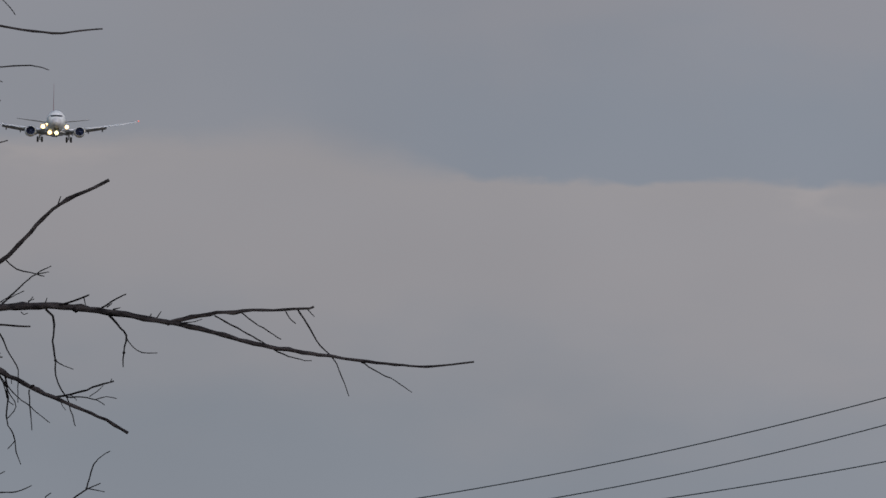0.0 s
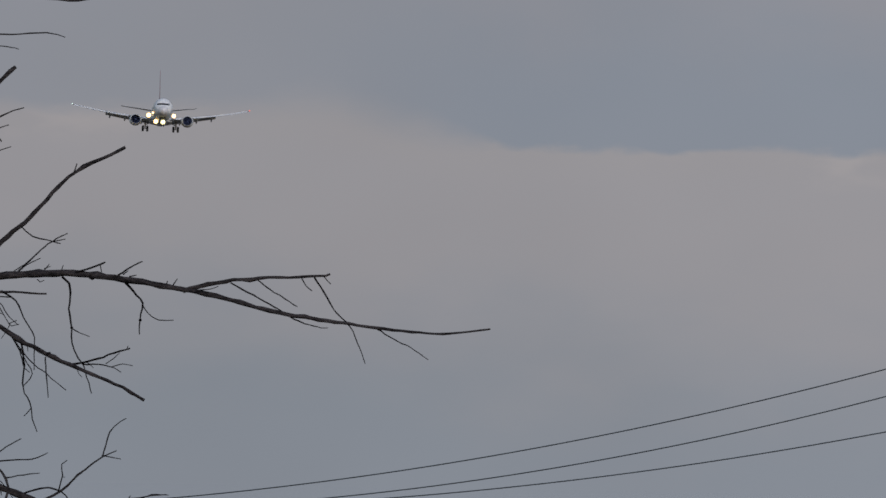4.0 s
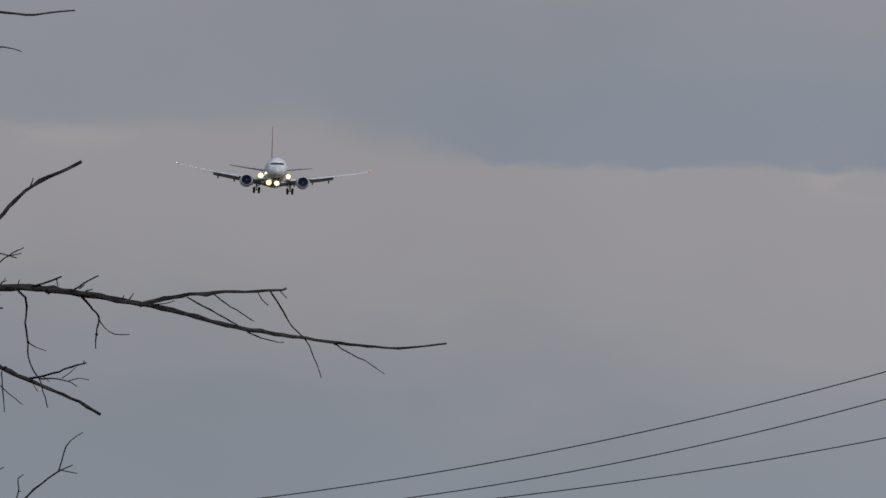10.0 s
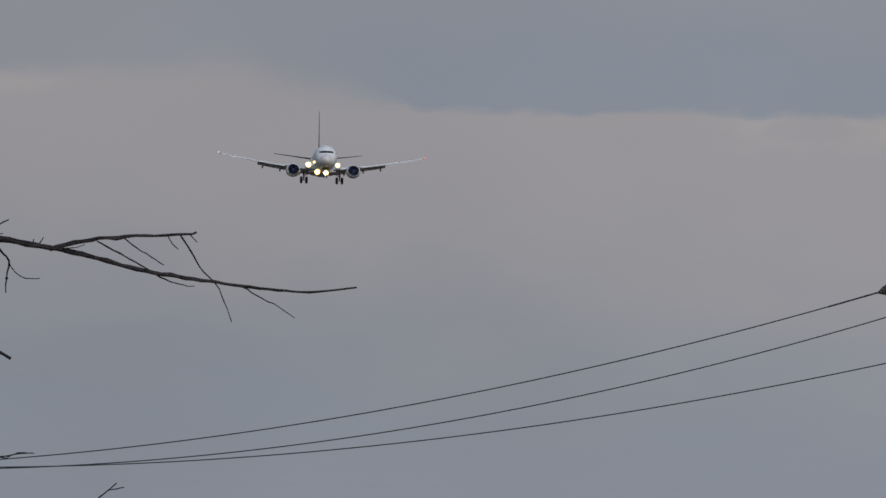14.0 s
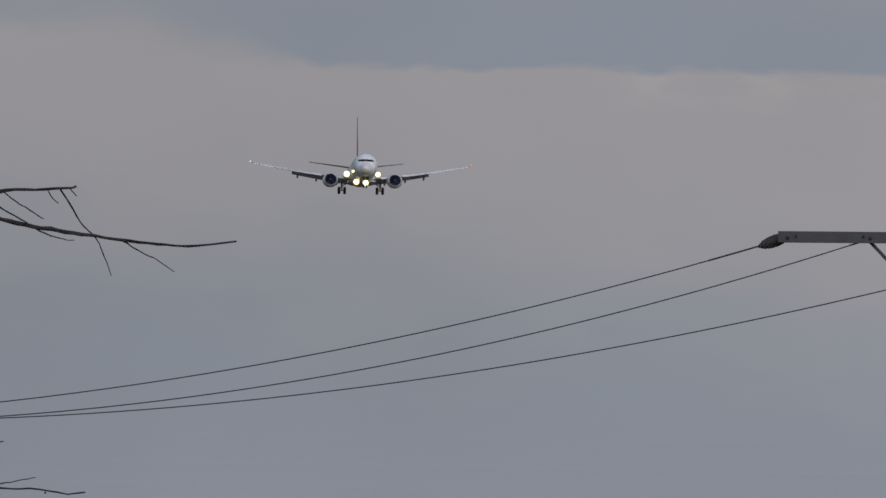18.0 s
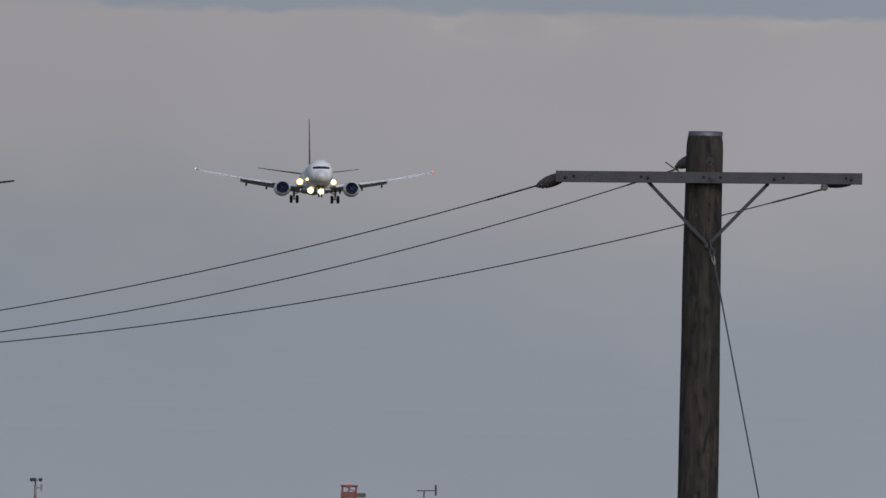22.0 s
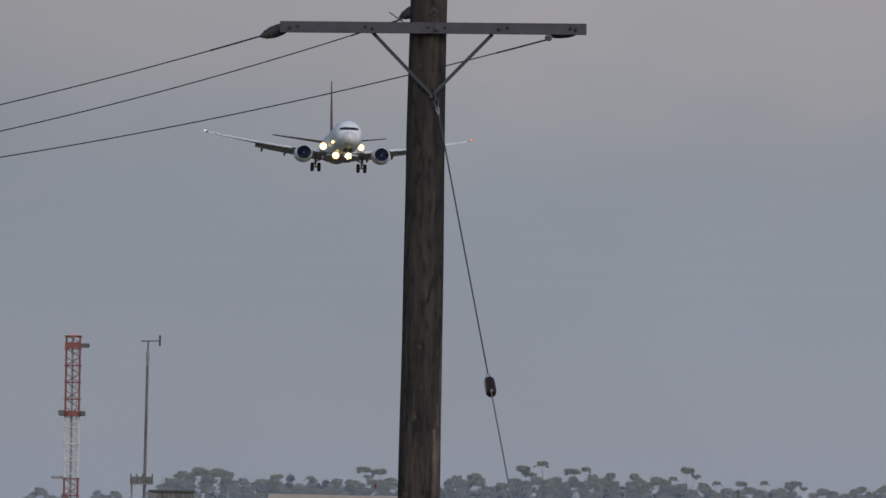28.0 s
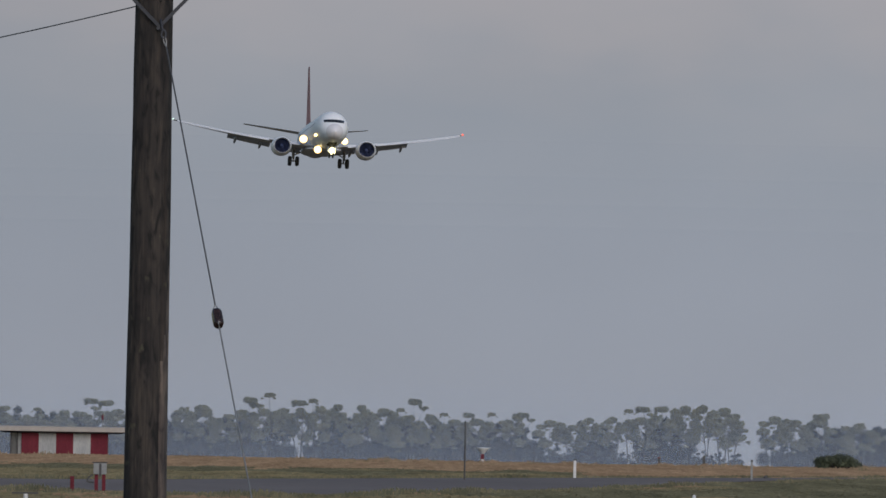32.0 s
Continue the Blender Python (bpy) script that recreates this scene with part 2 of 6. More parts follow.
M_ROOF = surface("pale_metal_roof", (0.304, 0.2707, 0.247), (0.3895, 0.3515, 0.3182), 0.8, 0.0, 0.8, 6, 0.1, spec=0.15)
M_REDPOST = surface("red_marker_paint", (0.075, 0.006, 0.014), (0.13, 0.014, 0.024), 0.6, 0, 4, 30, 0, spec=0.2)
M_BARRIER = surface("barrier_red_paint", (0.2, 0.016, 0.02), (0.3, 0.035, 0.036), 0.55, 0, 4, 30, 0)
M_WHITEPOST = surface("white_marker_paint", (0.44, 0.44, 0.4488), (0.5808, 0.5808, 0.5808), 0.55, 0, 4, 30, 0)
M_CONE = surface("white_cone_plastic", (0.72, 0.74, 0.78), (0.82, 0.83, 0.86), 0.5, 0, 4, 30, 0)
# light put into leaf colours: crowns paler for lit tops, scrub dark for shade
M_LEAF = surface("eucalypt_leaf", (0.098, 0.106, 0.074), (0.24, 0.238, 0.158), 0.8, 0, 0.25, 2.0, 0, spread=0.35, spec=0.1)
M_UNDER = surface("shaded_scrub_leaf", (0.02, 0.025, 0.025), (0.045, 0.05, 0.046), 0.8, 0, 0.25, 2.0, 0, spread=0.3, spec=0.1)
M_TRUNK = surface("pale_gum_bark", (0.03, 0.03, 0.031), (0.055, 0.054, 0.054), 0.8, 0, 1.0, 8, 0)
M_SHRUB = surface("dark_shrub_leaf", (0.034, 0.044, 0.027), (0.085, 0.098, 0.056), 0.7, 0, 0.6, 4, 0, spread=0.35)
M_STRAW = surface("dry_grass_blade", (0.154, 0.11, 0.0748), (0.286, 0.209, 0.1452), 0.9, 0, 0.4, 2.2, 0, (1, 0.015, 1), spread=0.1, spec=0.1)
M_GREENGRASS = surface("green_grass_blade", (0.06264, 0.06588, 0.04536), (0.1382, 0.1361, 0.09504), 0.9, 0, 0.4, 2.2, 0, (1, 0.015, 1), spread=0.1, spec=0.1)
M_PALEGRASS = surface("yellowing_grass_blade", (0.1023, 0.09372, 0.05963), (0.1959, 0.1746, 0.1107), 0.9, 0, 0.4, 2.2, 0, (1, 0.015, 1), spread=0.1, spec=0.1)
M_ROAD = surface("worn_asphalt", (0.155, 0.132, 0.125), (0.21, 0.18, 0.17), 0.95, 0, 0.05, 1.5, 0.0, (1, 0.1, 1), spec=0.05)


def field_soil():
    """Turf at three scales: drifts of dry and green, tufts, and blades with bare earth between."""
    m, n, l, b = nodes_of("airfield_turf")
    co = n.new("ShaderNodeTexCoord")

    def tex(scale, detail, sx, sy):
        mp, t = n.new("ShaderNodeMapping"), n.new("ShaderNodeTexNoise")
        mp.inputs["Scale"].default_value = (sx, sy, 1)
        t.inputs["Scale"].default_value, t.inputs["Detail"].default_value = scale, detail
        l.new(co.outputs["Object"], mp.inputs["Vector"])
        l.new(mp.outputs[0], t.inputs["Vector"])
        return t.outputs["Fac"]
    drift, tuft, blade = tex(0.35, 4, 1, 0.02), tex(2.5, 5, 1, 1), tex(45, 4, 1, 1)
    r = n.new("ShaderNodeValToRGB")
    e = r.color_ramp.elements
    e[0].position, e[0].color = 0.35, (0.095, 0.09, 0.053, 1)
    e[1].position, e[1].color = 0.55, (0.15, 0.116, 0.082, 1)
    x = e.new(0.75)
    x.color = (0.2, 0.157, 0.112, 1)
    l.new(drift, r.inputs[0])
    out = r.outputs[0]
    for fac, lo in ((tuft, 0.55), (blade, 0.45)):
        g = n.new("ShaderNodeMapRange")
        g.inputs["From Min"].default_value, g.inputs["From Max"].default_value = 0.3, 0.65
        g.inputs["To Min"].default_value, g.inputs["To Max"].default_value = lo, 1.1
        l.new(fac, g.inputs["Value"])
        mul = n.new("ShaderNodeVectorMath")
        mul.operation = "SCALE"
        l.new(out, mul.inputs[0])
        l.new(g.outputs[0], mul.inputs["Scale"])
        out = mul.outputs[0]
    l.new(out, b.inputs["Base Color"])
    b.inputs["Roughness"].default_value = 0.95
    b.inputs["Specular IOR Level"].default_value = 0.1
    bp = n.new("ShaderNodeBump")
    bp.inputs["Strength"].default_value, bp.inputs["Distance"].default_value = 0.6, 0.05
    l.new(tuft, bp.inputs["Height"])
    l.new(bp.outputs[0], b.inputs["Normal"])
    return m


M_TURF = field_soil()


def cloud_sky():
    """A glowing sky of soft stratus at dusk: blue grey with a wide rosy bank, in metres on its sheet."""
    m = bpy.data.materials.new("dusk_stratus")
    m.use_nodes = True
    n, l = m.node_tree.nodes, m.node_tree.links
    n.clear()
    co, sep = n.new("ShaderNodeTexCoord"), n.new("ShaderNodeSeparateXYZ")
    l.new(co.outputs["Object"], sep.inputs[0])

    def noise_at(scale, detail, sx, sz, rough=0.5):
        mp, t = n.new("ShaderNodeMapping"), n.new("ShaderNodeTexNoise")
        mp.inputs["Scale"].default_value = (sx, 1, sz)
        t.inputs["Scale"].default_value, t.inputs["Detail"].default_value, t.inputs["Roughness"].default_value = scale, detail, rough
        l.new(co.outputs["Object"], mp.inputs["Vector"])
        l.new(mp.outputs[0], t.inputs["Vector"])
        return t.outputs["Fac"]

    def math_node(op, a, b2, c2=None):
        k = n.new("ShaderNodeMath")
        k.operation = op
        for i, v in enumerate((a, b2, c2)):
            if v is None:
                continue
            if isinstance(v, (int, float)):
                k.inputs[i].default_value = v
            else:
                l.new(v, k.inputs[i])
        return k.outputs[0]

    def span(v, a, b2, lo=0.0, hi=1.0, kind="SMOOTHSTEP"):
        k = n.new("ShaderNodeMapRange")
        k.interpolation_type = kind
        for name, val in (("From Min", a), ("From Max", b2), ("To Min", lo), ("To Max", hi)):
            k.inputs[name].default_value = val
        l.new(v, k.inputs["Value"])
        return k.outputs[0]

    def blend(f, a, b2):
        k = n.new("ShaderNodeMix")
        k.data_type = "RGBA"
        l.new(f, k.inputs["Factor"])
        for i, v in ((6, a), (7, b2)):
            if isinstance(v, tuple):
                k.inputs[i].default_value = (*v, 1)
            else:
                l.new(v, k.inputs[i])
        return k.outputs[2]
    x, z = sep.outputs["X"], sep.outputs["Z"]
    big, mid, small = noise_at(0.018, 3, 1, 2.2), noise_at(0.07, 4, 0.6, 1.4), noise_at(0.3, 3, 0.5, 1.2)
    lower = blend(span(z, 0, 85), (0.268, 0.288, 0.334), (0.251, 0.276, 0.318))
    east = span(x, -270, -90, 0.0, 1.0, "LINEAR")
    wob = math_node("MULTIPLY_ADD", big, 34.0, math_node("MULTIPLY_ADD", east, 16.0, math_node("MULTIPLY_ADD", mid, 16.0, z)))
    bank = blend(span(wob, 98, 152), lower, (0.327, 0.318, 0.338))
    # the upper rim of the rosy bank: crisp to the east, higher and softer towards the west
    rim = math_node("ADD", 134.2, span(x, -250, -214, 6.6, 0.0))
    ruffle = math_node("MULTIPLY_ADD", math_node("SUBTRACT", mid, 0.5), 5.0, math_node("MULTIPLY", math_node("SUBTRACT", small, 0.5), 2.6))
    edge = math_node("SUBTRACT", math_node("ADD", z, ruffle), rim)
    depth = math_node("MINIMUM", span(x, -226, -205, 9.0, 1.7), span(x, -268, -246, 3.6, 9.0))
    veil = math_node("DIVIDE", edge, depth)
    upper = blend(span(wob, 178, 215), (0.253, 0.279, 0.328), (0.291, 0.294, 0.328))
    upper = blend(span(x, -270, -200, 0.55, 0.0), upper, (0.303, 0.303, 0.331))
    wisp = math_node("MULTIPLY", span(mid, 0.46, 0.66), math_node("MAXIMUM", span(x, -190, -130), span(x, -285, -265, 0.8, 0.0)))
    bright = blend(span(edge, -9, 0.5), bank, blend(wisp, (0.33, 0.319, 0.336), (0.368, 0.347, 0.356)))
    whole = blend(span(veil, -0.25, 1.0), bright, upper)
    vary = span(noise_at(0.012, 2, 1, 1.5), 0.3, 0.7, 0.965, 1.035, "LINEAR")
    vary = math_node("MULTIPLY", vary, span(x, -270, -20, 0.962, 1.06, "LINEAR"))
    em, out = n.new("ShaderNodeEmission"), n.new("ShaderNodeOutputMaterial")
    l.new(whole, em.inputs["Color"])
    l.new(vary, em.inputs["Strength"])
    l.new(em.outputs[0], out.inputs["Surface"])
    return m


M_SKY = cloud_sky()


def painted_haze():
    """Haze put into a tint: mostly clear, the rest a pale blue veil that thins out upwards."""
    m = bpy.data.materials.new("painted_haze")
    m.use_nodes = True
    n, l = m.node_tree.nodes, m.node_tree.links
    n.clear()
    co, sep = n.new("ShaderNodeTexCoord"), n.new("ShaderNodeSeparateXYZ")
    l.new(co.outputs["Object"], sep.inputs[0])
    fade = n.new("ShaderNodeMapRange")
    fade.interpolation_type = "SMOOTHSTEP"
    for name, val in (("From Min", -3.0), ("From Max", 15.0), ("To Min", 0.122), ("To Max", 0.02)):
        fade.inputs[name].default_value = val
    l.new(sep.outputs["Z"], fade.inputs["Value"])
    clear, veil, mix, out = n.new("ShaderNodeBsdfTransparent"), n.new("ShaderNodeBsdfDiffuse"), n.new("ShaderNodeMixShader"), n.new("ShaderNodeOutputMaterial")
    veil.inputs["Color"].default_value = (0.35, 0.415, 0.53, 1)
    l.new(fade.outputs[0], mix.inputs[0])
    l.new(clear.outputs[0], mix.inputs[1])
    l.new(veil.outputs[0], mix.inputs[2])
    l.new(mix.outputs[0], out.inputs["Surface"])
    return m


M_HAZE = painted_haze()


# ---- mesh helpers ----
def mesh_of(bm, material, smooth=True):
    me = bpy.data.meshes.new("m")
    bm.normal_update()
    bm.to_mesh(me)
    bm.free()
    for p in me.polygons:
        p.use_smooth = smooth
    if smooth:
        me.set_sharp_from_angle(angle=radians(66))
    me.materials.append(material)
    return me


def part(name, bm, material, parent=None, label="", smooth=False):
    ob = new(name, mesh_of(bm, material, smooth))
    ob.parent = parent
    if label:
        tagged(ob, label)
    return ob


def thing(name, label, category, at=(0, 0, 0), group="", kind=""):
    ob = new(name)
    ob.location = at
    return tagged(ob, label, category, group, kind)


def box(bm, x0, x1, y0, y1, z0, z1, bevel=0.0):
    r = bmesh.ops.create_cube(bm, size=1.0)
    for v in r["verts"]:
        v.co = Vector(((x0 + x1) / 2 + v.co.x * (x1 - x0), (y0 + y1) / 2 + v.co.y * (y1 - y0), (z0 + z1) / 2 + v.co.z * (z1 - z0)))
    if bevel:
        es = {e for v in r["verts"] for e in v.link_edges}
        bmesh.ops.bevel(bm, geom=list(es), offset=bevel, segments=2, affect="EDGES")
    return bm


def boxed(x0, x1, y0, y1, z0, z1, bevel=0.0):
    return box(bmesh.new(), x0, x1, y0, y1, z0, z1, bevel)


def loft(bm, rings, close=True, cap=True):
    """Skin rings of points; every ring has the same count."""
    vs = [[bm.verts.new(p) for p in r] for r in rings]
    n = len(vs[0])
    for a, b in zip(vs, vs[1:]):
        for i in range(n if close else n - 1):
            j = (i + 1) % n
            bm.faces.new((a[i], a[j], b[j], b[i]))
    if cap and close:
        bm.faces.new(list(reversed(vs[0])))
        bm.faces.new(vs[-1])
    return bm


def tube(bm, pts, radii, sides=8, cap=True, rough=0.0):
    """A tapered round bar along points."""
    pts = [Vector(p) for p in pts]
    rings, ref = [], None
    for i, p in enumerate(pts):
        d = (pts[min(i + 1, len(pts) - 1)] - pts[max(i - 1, 0)]).normalized()
        if ref is None:
            ref = d.orthogonal().normalized()
        ref = (ref - d * ref.dot(d)).normalized()
        side = d.cross(ref)
        r = radii[i] if isinstance(radii, (list, tuple)) else radii
        rings.append([p + (ref * math.cos(a) + side * math.sin(a)) * r * (1 + rough * random.uniform(-1, 1))
                      for a in (2 * math.pi * k / sides for k in range(sides))])
    return loft(bm, rings, True, cap)


def bar(a, b, r, r2=None, sides=8):
    return tube(bmesh.new(), [a, b], [r, r if r2 is None else r2], sides)


def turned(profile, axis_at=(0, 0, 0), axis="y", sides=32, bm=None):
    """A turned shape: profile of (along, radius)."""
    bm = bm or bmesh.new()
    o = Vector(axis_at)
    rings = []
    for s, r in profile:
        ring = []
        for k in range(sides):
            a = 2 * math.pi * k / sides
            c, d = r * math.cos(a), r * math.sin(a)
            ring.append(o + (Vector((c, s, d)) if axis == "y" else Vector((c, d, s)) if axis == "z" else Vector((s, c, d))))
        rings.append(ring)
    return loft(bm, rings)


def spline(pts, step):
    """Points along a smooth line through pts."""
    pts = [Vector(p) for p in pts]
    out = []
    for i in range(len(pts) - 1):
        p0, p1, p2, p3 = pts[max(i - 1, 0)], pts[i], pts[i + 1], pts[min(i + 2, len(pts) - 1)]
        k = max(1, int((p2 - p1).length / step))
        for j in range(k):
            t = j / k
            out.append(0.5 * (2 * p1 + (p2 - p0) * t + (2 * p0 - 5 * p1 + 4 * p2 - p3) * t * t + (3 * p1 - p0 - 3 * p2 + p3) * t ** 3))
    out.append(pts[-1])
    return out


# ---- ground, road, sky ----
def ground_z(y):
    """Flat as far as the hut, then falling away gently."""
    return 0.0 if y < 2050 else -(y - 2050) * 0.00098


def build_setting():
    bm = bmesh.new()
    ys = [-400, -100, 100, 400, 800, 1200, 1600, 2050, 2300, 2600, 3200, 4000, 4960]
    xs = [-1500, -600, -200, -80, -20, 40, 120, 400, 1500]
    grid = [[bm.verts.new((x, y, ground_z(y))) for x in xs] for y in ys]
    for j in range(len(ys) - 1):
        for i in range(len(xs) - 1):
            bm.faces.new((grid[j][i], grid[j][i + 1], grid[j + 1][i + 1], grid[j + 1][i]))
    tagged(part("ground", bm, M_TURF), "flat dry airfield turf in straw and green", "ground", kind="structure")
    far = spline([(-300, 900, 0), (-60, 950, 0), (-19, 1012, 0), (-7.2, 1135, 0), (7, 1310, 0), (22, 1473, 0), (60, 1900, 0), (160, 2500, 0)], 6)
    near = spline([(-300, 800, 0), (-60, 815, 0), (-17, 832, 0), (-7.2, 795, 0), (-3.5, 812, 0), (-0.5, 894, 0), (5, 965, 0), (11.2, 1135, 0), (24, 1420, 0), (64, 1860, 0), (170, 2450, 0)], 6)
    bm = bmesh.new()
    k = 160
    rows = []
    for i in range(k + 1):
        a, b = far[round(i * (len(far) - 1) / k)], near[round(i * (len(near) - 1) / k)]
        rows.append([bm.verts.new(a + Vector((0, 0, 0.03))), bm.verts.new(b + Vector((0, 0, 0.03)))])
    for a, b in zip(rows, rows[1:]):
        bm.faces.new((a[0], a[1], b[1], b[0]))
    bmesh.ops.recalc_face_normals(bm, faces=bm.faces[:])
    if bm.faces[:][0].normal.z < 0:
        bmesh.ops.reverse_faces(bm, faces=bm.faces[:])
    tagged(part("road", bm, M_ROAD), "worn grey asphalt airfield road between grass verges", "road", kind="structure")
    bm = bmesh.new()
    v = [bm.verts.new(p) for p in ((-900, 0, -30), (700, 0, -30), (700, 0, 420), (-900, 0, 420))]
    bm.faces.new(v)
    skyob = part("backdrop", bm, M_SKY)
    tagged(skyob, "blue-grey dusk sky with a wide rosy stratus bank", "sky", kind="structure")
    skyob.location = (0, 4975, 2)
    # upright tinted sheets stand in for the haze in the air
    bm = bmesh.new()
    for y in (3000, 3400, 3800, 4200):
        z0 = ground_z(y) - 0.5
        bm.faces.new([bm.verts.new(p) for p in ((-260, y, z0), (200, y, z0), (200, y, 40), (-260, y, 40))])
    tagged(part("haze", bm, M_HAZE), "four see-through tinted sheets that imitate evening haze over the far field", "haze", kind="structure")
    return skyob


cloud_sheet = build_setting()


# ---- bare tree ----
tree = thing("dead_tree", "leafless dead tree with dark brittle branches and drooping twigs", "tree", (-6.4, 90, 0))
SPINES = []


def grow(name, line, r0, r1):
    """A limb, branch or twig along (x, z) metres; it takes its depth from what it springs from."""
    rnd = random.Random(len(SPINES) * 7 + 3)
    a = Vector((line[0][0], 0, line[0][1]))
    host, depth, best = None, 90.0, 0.12
    for ob, pts, rank in SPINES:
        for p in pts:
            d = math.hypot(p.x * 90 / p.y - a.x, EYE.z + (p.z - EYE.z) * 90 / p.y - a.z)
            if d < best and (rank != "twig" or name == "knot"):
                host, depth, best = ob, p.y, d
    drift = rnd.uniform(-0.5, 0.5) if name != "twig" else rnd.uniform(-0.9, 0.9)
    run, pts = 0.0, []
    for i, (x, z) in enumerate(line):
        if i:
            run += math.hypot(x - line[i - 1][0], z - line[i - 1][1])
        k = (depth + drift * run) / 90.0
        pts.append(Vector((x * k, 90.0 * k, EYE.z + (z - EYE.z) * k)))
    if name == "knot":
        mid = (pts[0] + pts[-1]) / 2 - tree.location
        bm = bmesh.new()
        bmesh.ops.create_icosphere(bm, subdivisions=2, radius=1.0)
        for v in bm.verts:
            f = 1 + 0.3 * noise.noise(v.co * 2.3 + mid * 9)
            v.co = mid + Vector((v.co.x * r0, v.co.y * r0, v.co.z * (r0 + r1) / 2)) * f
        mother = host or tree
        if mother.parent not in (None, tree):
            mother = mother.parent
        return part(name, bm, M_TWIG, mother, "", True)
    fine = spline(pts, 0.02 if name == "twig" else 0.03)
    n = len(fine)
    wobble = 0.0022 if name == "twig" else 0.0034
    for i in range(1, n - 1):
        fine[i] = fine[i] + Vector((rnd.gauss(0, 1), rnd.gauss(0, 1), rnd.gauss(0, 1))) * wobble * 0.4
    radii = [(r0 + (r1 - r0) * (i / (n - 1)) ** 0.8) * (1 + rnd.uniform(-0.12, 0.14)) for i in range(n)]
    if name != "twig":
        for i in range(3, n - 2, rnd.randint(4, 7)):
            radii[i] *= rnd.uniform(1.12, 1.3)
    bm = tube(bmesh.new(), [p - tree.location for p in fine], radii, 6 if name == "twig" else 10, True, 0.08 if name == "twig" else 0.13)
    mother = tree
    if name == "twig" and host is not None:
        mother = host
    ob = part(name, bm, M_TWIG if name == "twig" else M_BARK, mother, "", True)
    SPINES.append((ob, fine, name))
    return ob


def build_tree():
    bm = bmesh.new()
    tube(bm, spline([(0, 0.1, -0.1), (0.02, 0.05, 1.2), (-0.03, 0, 2.6), (0.02, 0, 3.6), (0.06, 0, 4.6), (0.16, 0.05, 5.6), (0.1, 0.05, 6.6)], 0.12),
         [0.2 * (1 - 0.014 * i) for i in range(56)], 14, True, 0.05)
    part("trunk", bm, M_BARK, tree, "dark cracked trunk", True)


build_tree()
grow("limb", [(-6.341, 3.717), (-5.894, 3.879), (-5.637, 3.913), (-5.423, 3.93), (-5.316, 3.934), (-5.123, 3.914), (-4.93, 3.883), (-4.872, 3.875), (-4.736, 3.847), (-4.564, 3.803), (-4.435, 3.78), (-4.263, 3.757), (-4.134, 3.742), (-4.027, 3.731), (-3.909, 3.725), (-3.812, 3.735), (-3.727, 3.747)], 0.0214, 0.0034)
grow("branch", [(-4.897, 3.872), (-4.833, 3.893), (-4.737, 3.912), (-4.609, 3.925), (-4.459, 3.932), (-4.352, 3.94), (-4.339, 3.946)], 0.0090, 0.0043)
grow("twig", [(-4.716, 3.906), (-4.629, 3.86), (-4.521, 3.802)], 0.0034, 0.0026)
grow("twig", [(-4.613, 3.918), (-4.565, 3.883), (-4.461, 3.82)], 0.0028, 0.0019)
grow("twig", [(-4.446, 3.927), (-4.43, 3.9), (-4.407, 3.881)], 0.0024, 0.0017)
grow("twig", [(-4.399, 3.933), (-4.35, 3.858), (-4.324, 3.812), (-4.263, 3.753), (-4.241, 3.71), (-4.218, 3.657), (-4.2, 3.608)], 0.0039, 0.0017)
grow("twig", [(-4.362, 3.935), (-4.336, 3.908)], 0.0024, 0.0017)
grow("twig", [(-4.488, 3.781), (-4.434, 3.756), (-4.37, 3.742), (-4.344, 3.741)], 0.0026, 0.0017)
grow("twig", [(-4.155, 3.738), (-4.091, 3.702), (-4.026, 3.671), (-3.961, 3.627)], 0.0030, 0.0015)
grow("twig", [(-4.844, 3.876), (-4.79, 3.883), (-4.763, 3.892)], 0.0024, 0.0015)
grow("twig", [(-5.332, 3.93), (-5.268, 3.948), (-5.195, 3.977)], 0.0043, 0.0030)
grow("twig", [(-5.215, 3.97), (-5.208, 3.94)], 0.0021, 0.0017)
grow("twig", [(-5.145, 3.929), (-5.092, 3.962), (-5.054, 3.982)], 0.0036, 0.0024)
grow("twig", [(-5.364, 3.935), (-5.354, 3.963)], 0.0030, 0.0017)
grow("twig", [(-5.433, 3.934), (-5.407, 3.967)], 0.0030, 0.0017)
grow("twig", [(-5.614, 3.92), (-5.596, 3.949)], 0.0034, 0.0017)
grow("twig", [(-5.102, 3.923), (-5.075, 3.93)], 0.0034, 0.0017)
grow("twig", [(-4.94, 3.887), (-4.919, 3.919)], 0.0030, 0.0017)
grow("twig", [(-5.359, 3.92), (-5.331, 3.893), (-5.324, 3.861), (-5.329, 3.797), (-5.319, 3.722), (-5.316, 3.668), (-5.294, 3.615), (-5.272, 3.583), (-5.238, 3.477)], 0.0047, 0.0019)
grow("twig", [(-5.32, 3.726), (-5.285, 3.705), (-5.248, 3.693)], 0.0024, 0.0015)
grow("twig", [(-5.117, 3.901), (-5.073, 3.855), (-5.051, 3.823), (-5.059, 3.759), (-5.06, 3.705)], 0.0047, 0.0026)
grow("twig", [(-5.051, 3.819), (-5.029, 3.785), (-4.986, 3.76), (-4.932, 3.761)], 0.0026, 0.0017)
grow("limb", [(-6.353, 3.479), (-5.908, 3.787), (-5.654, 3.988), (-5.549, 4.089), (-5.506, 4.119), (-5.422, 4.213), (-5.338, 4.298), (-5.285, 4.34), (-5.211, 4.373), (-5.126, 4.415)], 0.0171, 0.0056)
grow("twig", [(-5.321, 4.311), (-5.309, 4.35)], 0.0032, 0.0019)
